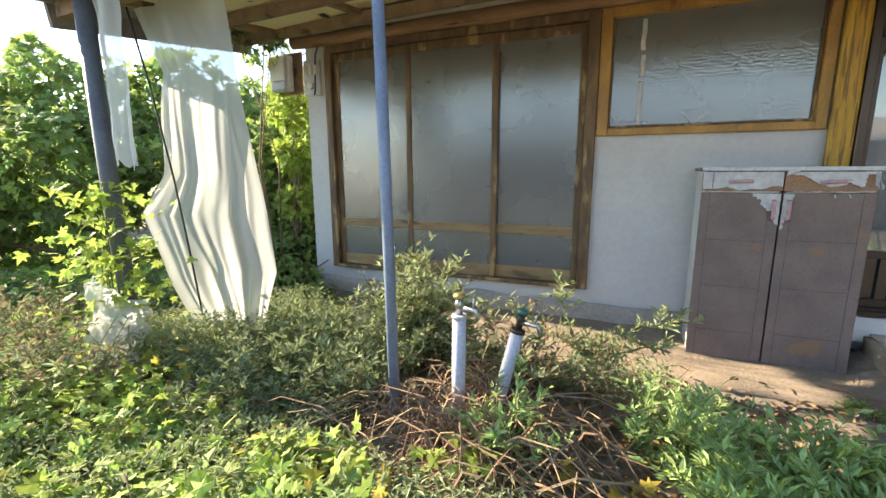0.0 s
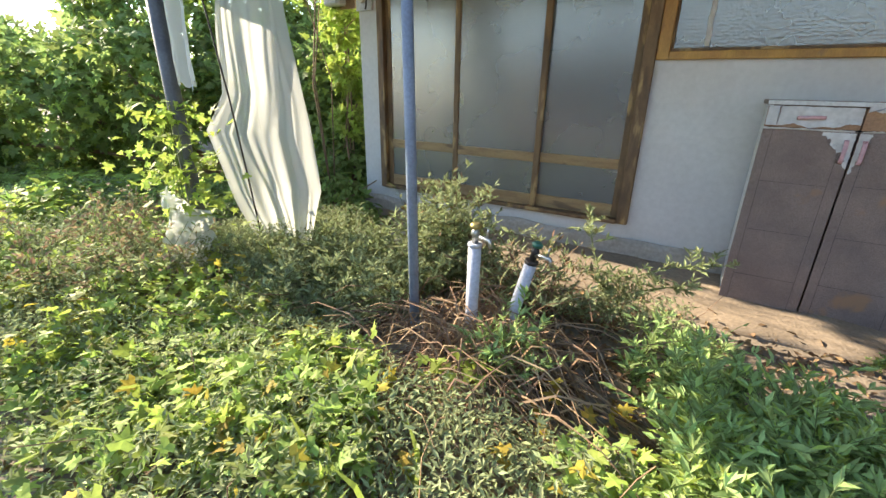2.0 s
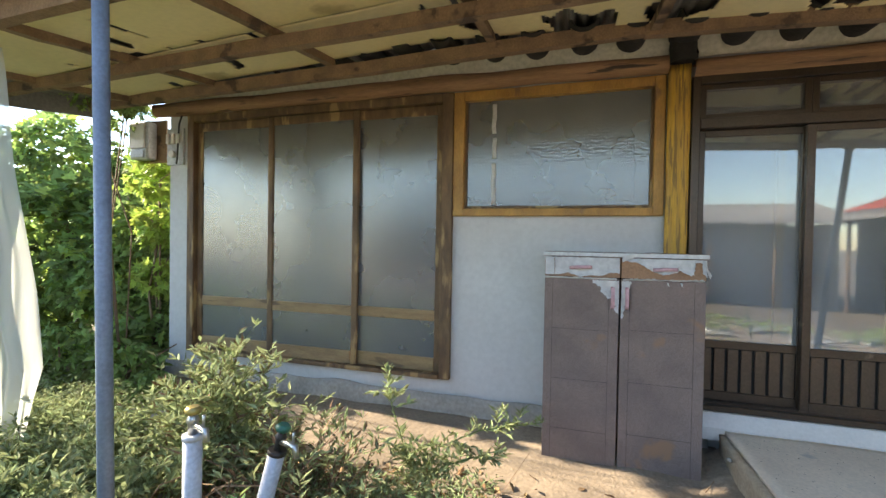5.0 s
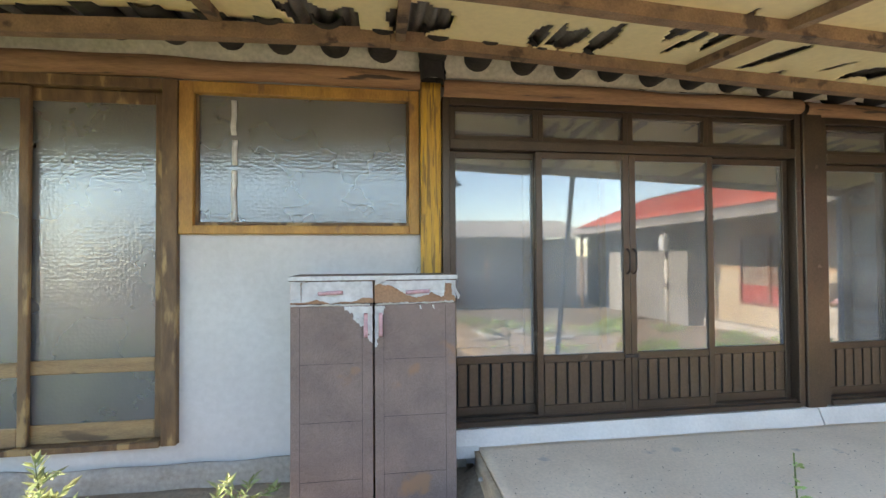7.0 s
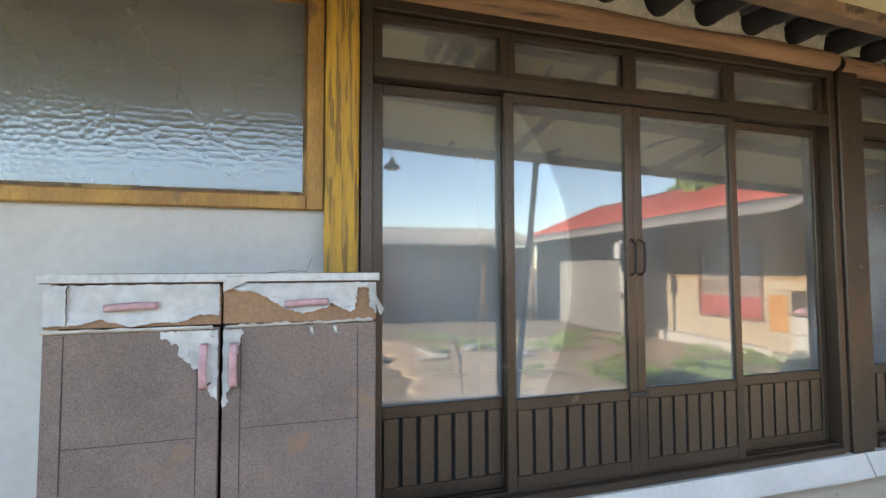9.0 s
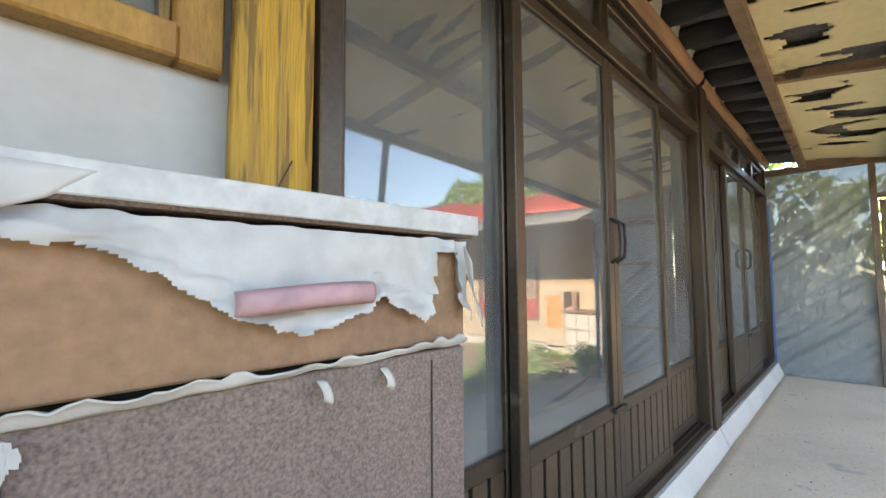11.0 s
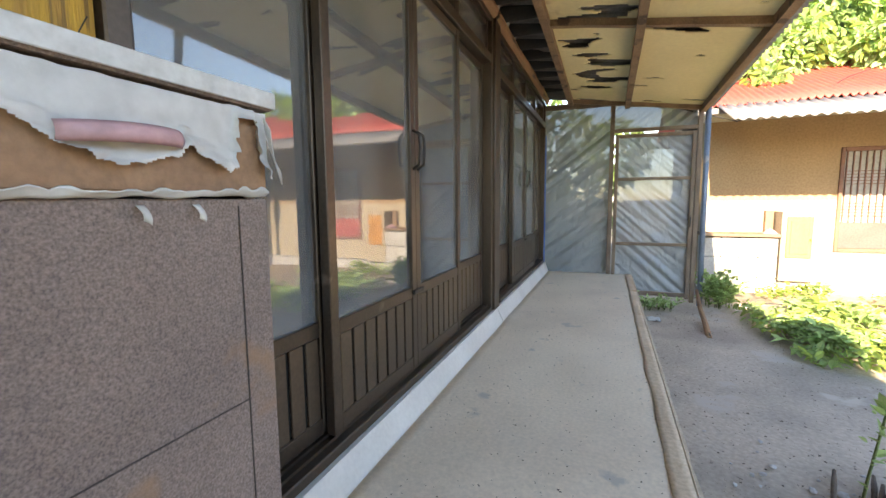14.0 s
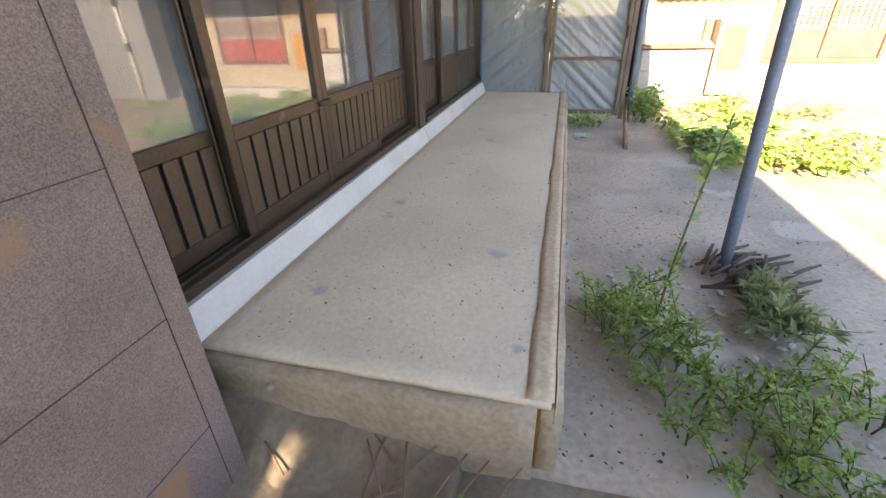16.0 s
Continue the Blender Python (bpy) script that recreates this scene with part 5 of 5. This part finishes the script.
# bushes one can pick out
# a quarter of lime leaves paints the sun on the bush
bush("feathery_bush", "dense fresh green feathery weed bush", "bush", (0.90, 1.58), (0.30, 0.30), 110, 0.30, 0.50, 0.45, 16, "sliver", 0.05, M_BUSH, twig=5, extra=(M_LIMEG, 0.25, 0.045, "sliver"))
bush("feathery_bush", "small fresh green weed bush beside the path", "bush", (0.55, 2.15), (0.22, 0.22), 30, 0.2, 0.36, 0.5, 14, "sliver", 0.05, M_BUSH, twig=4)
for x, y, h, n in ((-1.05, 2.15, 0.42, 40), (-1.55, 2.35, 0.5, 45), (-2.0, 2.1, 0.45, 40), (-0.95, 2.65, 0.5, 30), (-2.45, 2.5, 0.45, 36), (-1.5, 1.75, 0.4, 36)):
    bush("mugwort_bush", "grey-green mugwort bush growing before the wall", "bush", (x, y), (0.32, 0.28), n, h * 0.55, h, 0.6, 14, "sliver", 0.045, M_MUG, group="mugwort bushes", twig=4)
bush("tall_mugwort", "tall grey-green mugwort with drooping dry lower leaves", "bush", (-0.92, 2.55), (0.16, 0.14), 26, 0.5, 0.82, 0.35, 18, "sliver", 0.055, M_MUG, twig=5, extra=(M_DEAD, 0.15, 0.05, "sliver"))
bush("green_weed", "small bright green weed at the foot of the standpipe", "weed", (-0.12, 1.75), (0.10, 0.08), 14, 0.15, 0.38, 0.5, 14, "sliver", 0.05, M_BUSH, twig=4)
bush("brown_weed", "half-dry weed clump between the standpipes", "weed", (-0.28, 2.4), (0.22, 0.16), 22, 0.3, 0.6, 0.5, 10, "sliver", 0.05, M_MUG, twig=3, stem_m=M_STEM, extra=(M_DEAD, 0.3, 0.05, "sliver"))
def sprawling():
    e = thing("sprawling_weed", "small-leaved weed with a long stem sprawling along the wall", "weed", (0.1, 2.85, 0.02))
    L = [[(0.12, 2.85, 0.0), (0.02, 2.86, 0.25), (-0.06, 2.88, 0.45), (-0.1, 2.9, 0.62)], [(0.12, 2.85, 0.02), (0.2, 2.88, 0.25), (0.4, 2.95, 0.34), (0.58, 3.0, 0.37), (0.72, 3.02, 0.40)],
         [(0.1, 2.85, 0.02), (0.25, 2.8, 0.2), (0.42, 2.82, 0.27), (0.52, 2.85, 0.25)], [(0.12, 2.85, 0.02), (0.06, 2.8, 0.2), (0.16, 2.75, 0.3)]]
    side = []
    for ln in L:
        for i in range(16):
            k = min(int(RNG.random() * (len(ln) - 1)), len(ln) - 2)
            p = np.array(ln[k]) + (np.array(ln[k + 1]) - np.array(ln[k])) * RNG.random()
            d = np.array([RNG.normal(), 0.6 * RNG.normal(), 0.5 + 0.5 * RNG.normal()])
            d *= 0.10 / np.linalg.norm(d)
            side.append([tuple(p), tuple(p + d * 0.5), tuple(p + d)])
    o = tuple(e.location)
    stem_cloud("stem", L + side, [0.005] * 4 + [0.002] * len(side), M_GSTEM, e, o)
    P, D = along(L[:3] * 6 + side, 12, 0.15)
    leaf_cloud("leaves", "sliver", P, D, 0.05 * (0.6 + 0.8 * RNG.random(len(P))), M_MUG, e, o)
sprawling()
def vine_pole():
    e = thing("pole_vine", "bright lime-green vine climbing the dark pole", "vine", (-2.35, 1.75, 0.1))
    o = tuple(e.location)
    n = 420
    t = RNG.random(n)
    P = np.column_stack([-2.41 + 0.17 * RNG.normal(size=n) * (1.2 - t), 1.75 + 0.13 * RNG.normal(size=n), 0.15 + 1.05 * t])
    D = RNG.normal(0, 1, (n, 3)) + np.array([0.1, -0.5, -0.2])
    leaf_cloud("leaves", "lobed", P, D, 0.06 * (0.6 + 0.8 * RNG.random(n)), M_LIMEG, e, o)
    L = [[(-2.39 + 0.05 * RNG.normal(), 1.75, 0.0), (-2.37 + 0.1 * RNG.normal(), 1.74, 0.5), (-2.41 + 0.12 * RNG.normal(), 1.75, 1.2)] for _ in range(8)]
    stem_cloud("stem", L, [0.005] * 8, M_GSTEM, e, o)
vine_pole()
for x, y in ((-3.0, 1.5), (-2.6, 1.45), (-3.4, 1.9), (-2.2, 1.25), (-3.1, 1.0), (-2.5, 0.95)):
    bush("seeding_weed", "weed with dry pinkish-brown seed heads", "weed", (x, y), (0.2, 0.2), 14, 0.35, 0.62, 0.4, 8, "sliver", 0.045, M_MUG, group="seeding weeds", twig=3, extra=(M_SEED, 0.8, 0.035, "oval"))

# hedge and trees
def leafy_mass(name, label, cat, blobs, n, leaf, size, material, trunk=None, extra=None):
    """A tree or hedge: limbs, and leaves over uneven lobes with gaps."""
    x, y = blobs[0][0], blobs[0][1]
    e = thing(name, label, cat, (x, y, ground_z(x, y)))
    o = tuple(e.location)
    bm = bmesh.new()
    base = Vector((x, y, -0.1)) if trunk is None else Vector(trunk)
    for b in blobs:
        c = Vector(b[:3])
        mid = base.lerp(c, 0.5) + Vector((0.1 * RNG.normal(), 0.1 * RNG.normal(), 0.15))
        tube(bm, [base, mid, c, c + Vector((0.2 * RNG.normal(), 0.2 * RNG.normal(), b[3] * 0.6))], [b[3] * 0.05, b[3] * 0.035, b[3] * 0.025, 0.006], 6)
    under(e, "trunk", bm, M_BEAM)
    w = np.array([b[3] ** 2 for b in blobs])
    k = RNG.choice(len(blobs), n, p=w / w.sum())
    C = np.array([b[:3] for b in blobs])[k]
    R = np.array([b[3] for b in blobs])[k]
    d = RNG.normal(size=(n, 3))
    d /= np.linalg.norm(d, axis=1, keepdims=True)
    lump = np.array([noise.noise(Vector((c + q * r) * 1.9)) for c, q, r in zip(C, d, R)])
    rad = R * (0.80 + 0.38 * lump) * (0.55 + 0.45 * RNG.random(n) ** 0.4)
    P = C + d * rad[:, None] * np.array([1, 1, 0.92])
    P = P[P[:, 2] > 0.0]
    n = len(P)
    D = d[:n] * 0.6 + RNG.normal(0, 0.5, (n, 3)) + np.array([0, 0, -0.5])
    leaf_cloud("crown", leaf, P, D, size * (0.6 + 0.8 * RNG.random(n)), material, e, o)
    if extra:
        m2, frac = extra
        i = RNG.random(n) < frac
        # a share of leaves in lighter green, colour standing in for sun on them
        leaf_cloud("bright_leaves", leaf, P[i] * 1.0 + d[:n][i] * 0.05, D[i], size * (0.6 + 0.8 * RNG.random(i.sum())), m2, e, o)
leafy_mass("hedge", "dense dark green vine-covered hedge behind the porch end", "hedge", [(-5.0, 4.4, 1.2, 1.1), (-5.9, 3.3, 1.2, 1.15), (-6.8, 2.5, 1.0, 1.1), (-4.4, 5.2, 1.3, 1.1), (-5.6, 4.6, 2.2, 0.85), (-6.4, 3.6, 2.15, 0.8),
           (-5.0, 5.6, 2.0, 0.8), (-6.9, 1.6, 0.7, 0.7)], 15000, "lobed", 0.115, M_HEDGE, extra=(M_LIMEG, 0.10))
leafy_mass("corner_shrub", "green climbing shrub at the house corner with sunlit leaves", "shrub", [(-3.35, 4.3, 0.6, 0.65), (-3.5, 4.4, 1.35, 0.6), (-3.9, 4.2, 0.9, 0.65), (-3.1, 4.0, 0.35, 0.45), (-4.1, 4.9, 1.5, 0.6)], 5200, "lobed", 0.10, M_HEDGE, extra=(M_LIMEG, 0.12))
leafy_mass("corner_vine", "sunlit lime-green vine hanging at the house corner", "vine", [(-2.95, 3.95, 1.4, 0.30), (-2.9, 3.9, 1.85, 0.26), (-2.95, 3.95, 0.95, 0.28), (-3.1, 4.1, 2.1, 0.28)], 900, "lobed", 0.085, M_LIMEG)
leafy_mass("eave_vine", "dark dry vine hanging under the roof corner", "vine", [(-2.95, 3.6, 2.42, 0.22), (-2.75, 3.5, 2.5, 0.16), (-3.0, 3.3, 2.5, 0.16)], 420, "lobed", 0.06, M_HEDGE)
leafy_mass("low_shrub", "low green shrubs below the corner vine", "shrub", [(-2.6, 3.35, 0.2, 0.36), (-3.1, 3.2, 0.25, 0.42), (-2.2, 3.2, 0.1, 0.28)], 1500, "oval", 0.075, M_HEDGE)
leafy_mass("roof_creeper", "bright green creeper and tree leaves over the far red roof", "tree", [(8.9, 1.7, 2.95, 0.55), (9.2, 0.6, 3.2, 0.7), (9.0, -0.6, 3.1, 0.6), (9.6, 1.5, 3.8, 0.8), (9.9, -0.2, 4.0, 0.9), (8.4, 0.9, 2.62, 0.3), (8.5, 1.9, 2.6, 0.3), (10.2, -1.6, 3.7, 0.8), (9.1, -1.9, 3.1, 0.4)],
           9000, "oval", 0.14, M_BUSH, trunk=(10.9, 0.4, 0), extra=(M_LIMEG, 0.25))
leafy_mass("screen_shrub", "dark green shrubs beyond the plastic screen", "shrub", [(8.6, 3.6, 0.9, 1.0), (8.9, 2.9, 1.9, 0.7), (9.2, 4.6, 1.2, 1.1), (8.8, 3.8, 2.2, 0.8)], 3500, "oval", 0.14, M_HEDGE)
leafy_mass("far_tree", "green tree beyond the far house", "tree", [(13.5, -4.0, 4.0, 1.6), (14.5, -2.5, 4.6, 1.5), (12.8, -5.2, 3.6, 1.2)], 4000, "oval", 0.3, M_BUSH, trunk=(14, -3.8, 0))
leafy_mass("background_tree", "hazy green trees beyond the hedge", "tree", [(-9.5, 7.5, 1.6, 1.6), (-11.5, 5.5, 1.5, 1.5), (-7.5, 9.0, 1.8, 1.6), (-13, 3.5, 1.4, 1.4)], 6500, "lobed", 0.22, M_HEDGE)
def neighbour():
    e = thing("neighbour_house", "grey-roofed neighbouring house seen past the eave", "house", (-6.0, 13.5, 0))
    under(e, "wall", B(-10, -3.5, 12.5, 15.5, -0.1, 2.9), M_FHL)
    under(e, "roof", grid(lambda u, v: (-10.5 + 7.5 * u, 11.9 + 2.2 * v, 2.85 + 1.2 * v), 20, 4, 0.08), M_SLATE)
    under(e, "roof", grid(lambda u, v: (-10.5 + 7.5 * u, 14.1 + 2.2 * v, 4.05 - 1.2 * v), 20, 4, 0.08), M_SLATE)
    f = thing("garden_wall", "low pale cement garden wall past the hedge", "wall", (-10.5, 1.0, 0))
    under(f, "wall", B(-10.6, -10.4, -6.0, 3.0, -0.1, 1.0), M_BLOCK)
    under(f, "coping", B(-10.65, -10.35, -6.0, 3.0, 1.0, 1.07, 0.01), M_SLATE)
neighbour()

# yard weeds by the porch
for x, y, h, n in ((2.30, 2.36, 0.26, 18), (2.45, 2.42, 0.24, 14), (2.08, 2.28, 0.16, 10), (2.0, 2.05, 0.2, 12), (1.85, 2.2, 0.15, 9), (1.8, 1.95, 0.2, 10), (2.15, 1.85, 0.2, 10), (1.45, 2.9, 0.1, 7)):
    bush("yard_weed", "low green weed growing in a crack beside the porch", "weed", (x, y), (0.14, 0.13), n, h * 0.5, h, 0.5, 14, "oval", 0.016, M_BUSH, group="porch weeds", twig=4, extra=(M_LIMEG, 0.25, 0.018, "oval"))
bush("feathery_weed", "feathery grey-green weed beside the leaning pole", "weed", (2.52, 1.86), (0.12, 0.1), 12, 0.1, 0.22, 0.9, 16, "sliver", 0.045, M_MUG, twig=4)
bush("tall_weed", "single tall green weed with a seed spike", "weed", (2.42, 2.28), (0.01, 0.01), 1, 0.82, 0.86, 0.10, 30, "oval", 0.034, M_BUSH, stem_r=0.006, twig=0, extra=(M_BUSH, 0.9, 0.018, "oval"))
bush("screen_weed", "green weed clump at the screen door post", "weed", (6.6, 1.72), (0.16, 0.16), 26, 0.2, 0.42, 0.5, 14, "oval", 0.05, M_BUSH, twig=3)
bush("screen_weed", "low weeds along the foot of the screen", "weed", (6.2, 2.5), (0.14, 0.25), 22, 0.08, 0.2, 0.6, 8, "oval", 0.04, M_BUSH, twig=2)
cover("sunny_weed_cover", "sunlit green weeds on the sandy yard", clump(4.6, 7.3, 0.55, 1.65, 1.5, 0.0, 5), 2600, lambda x, y: 0.16 + 0.1 * nz(x, y, 2, 2), "oval", 0.075, M_BUSH)
cover("sunny_lime_cover", "yellow-green weed leaves on the sandy yard", clump(4.4, 7.5, 0.3, 1.7, 1.8, 0.1, 7), 1100, lambda x, y: 0.18 + 0.1 * nz(x, y, 2, 2), "oval", 0.06, M_LIMEG)
cover("yard_weed_cover", "thin weeds on the far sunny yard", clump(2.6, 7.6, -2.6, 0.6, 1.2, 0.2, 15), 1600, lambda x, y: 0.14, "oval", 0.06, M_BUSH)

# rubble and sticks
def debris():
    stone = None
    for i in range(150):
        a = RNG.random() * 6.283
        x, y = (2.65 + 0.35 * RNG.normal(), 1.98 + 0.25 * RNG.normal()) if i < 80 else (2.2 + 0.9 * RNG.random(), 1.75 + 0.95 * RNG.random())
        s = 0.008 + 0.02 * RNG.random() ** 2
        if stone is None:
            bm = bmesh.new()
            bmesh.ops.create_icosphere(bm, subdivisions=1, radius=1)
            for v in bm.verts:
                v.co *= 0.8 + 0.35 * noise.noise(v.co * 1.7)
                v.co.z *= 0.6
            stone = solid("rubble_stone", bm, M_BLOCK, "small grey rubble stone on the yard", "stone", "rubble")
            ob = stone
        else:
            ob = copy_thing(stone, Matrix.Identity(4))
        ob.matrix_basis = pose(x, y, ground_z(x, y) + 0.018 + s * 0.3, 30 * RNG.random(), 0, 360 * RNG.random()) @ Matrix.Diagonal((s, s * 0.8, s * 0.8, 1))
    for i in range(36):
        x, y, a = 2.88 + 0.13 * RNG.normal(), 1.84 + 0.09 * RNG.normal(), radians(-45 + 22 * RNG.normal())
        l = 0.10 + 0.2 * RNG.random()
        z = ground_z(x, y) + 0.035 + 0.012 * (i % 4)
        solid("rotten_stick", T([(x - l * math.cos(a) / 2, y - l * math.sin(a) / 2, z), (x, y, z + 0.01), (x + l * math.cos(a) / 2, y + l * math.sin(a) / 2, z)], [0.008, 0.010, 0.006], 5), M_ROT, "dark rotten wood splinter at the pole foot", "stick", "rotten wood")
    solid("branch", T([(5.1, 2.1, -0.06), (5.5, 2.06, -0.03), (5.9, 2.03, 0.0), (6.45, 1.98, 0.1)], [0.025, 0.025, 0.022, 0.018], 8), M_LINT, "dark broken branch leaning at the screen door", "stick")
    solid("paper_scrap", grid(lambda u, v: (5.55 + 0.16 * u, 2.42 + 0.12 * v, ground_z(5.6, 2.45) + 0.022 + 0.02 * nz(u * 5, v * 5)), 6, 6, 0.001), M_FOIL, "crumpled white scrap on the concrete", "litter")
    for i, (x, y) in enumerate(((-2.25, 2.95), (-2.0, 3.05), (-1.85, 2.9))):
        solid("cement_block", B(x - 0.14, x + 0.14, y - 0.06, y + 0.06, ground_z(x, y) - 0.01, ground_z(x, y) + 0.1, 0.008), M_BLOCK, "grey cement block lying by the wall", "block", "blocks")
    solid("flat_slab_stone", B(-1.95, -1.35, 3.0, 3.35, -0.01, 0.05, 0.01), M_FOOT, "flat grey stone slab by the wall", "stone")
    solid("white_stone", grid(lambda u, v: (0.36 + 0.07 * math.cos(6.283 * u) * math.sin(3.14 * v), 1.32 + 0.06 * math.sin(6.283 * u) * math.sin(3.14 * v), ground_z(0.36, 1.32) + 0.03 + 0.045 * math.cos(3.14 * v) + 0.01 * nz(u * 4, v * 3)), 12, 8), M_KERB, "pale stone half hidden in weeds", "stone")
    for i in range(14):
        x, y, a = 1.72 + 0.1 * RNG.normal(), 3.05 + 0.16 * RNG.normal(), 3.1 * RNG.random()
        l, z = 0.08 + 0.12 * RNG.random(), 0.045
        solid("dry_twig", T([(x - l * math.cos(a), y - l * math.sin(a), z), (x, y, z + 0.02), (x + l * math.cos(a), y + l * math.sin(a), z)], 0.003, 5), M_STEM, "thin dry twig on the earth beside the porch", "twig", "twigs")
debris()
def crumbs():
    P = np.column_stack([1.76 + 4.6 * RNG.random(900) ** 1.3, 2.70 + 0.85 * RNG.random(900), np.zeros(900)])
    P[:, 2] = [slab_z(x) + 0.003 for x in P[:, 0]]
    P2 = np.column_stack([1.75 + 4.6 * RNG.random(2600) ** 1.5, 1.3 + 1.35 * RNG.random(2600), np.zeros(2600)])
    P2[:, 2] = [ground_z(x, y) + 0.02 for x, y in P2[:, :2]]
    P = np.vstack([P, P2])
    m = len(P)
    D = np.column_stack([RNG.normal(size=m), RNG.normal(size=m), 0.2 * RNG.random(m)])
    tagged(leaf_cloud("grit", "oval", P, D, 0.004 + np.where(np.arange(m) < 900, 0.006, 0.013) * RNG.random(m) ** 2.5, M_ROT), "scattered dark grit and crumbs on the porch", "grit", kind="stuff")
crumbs()
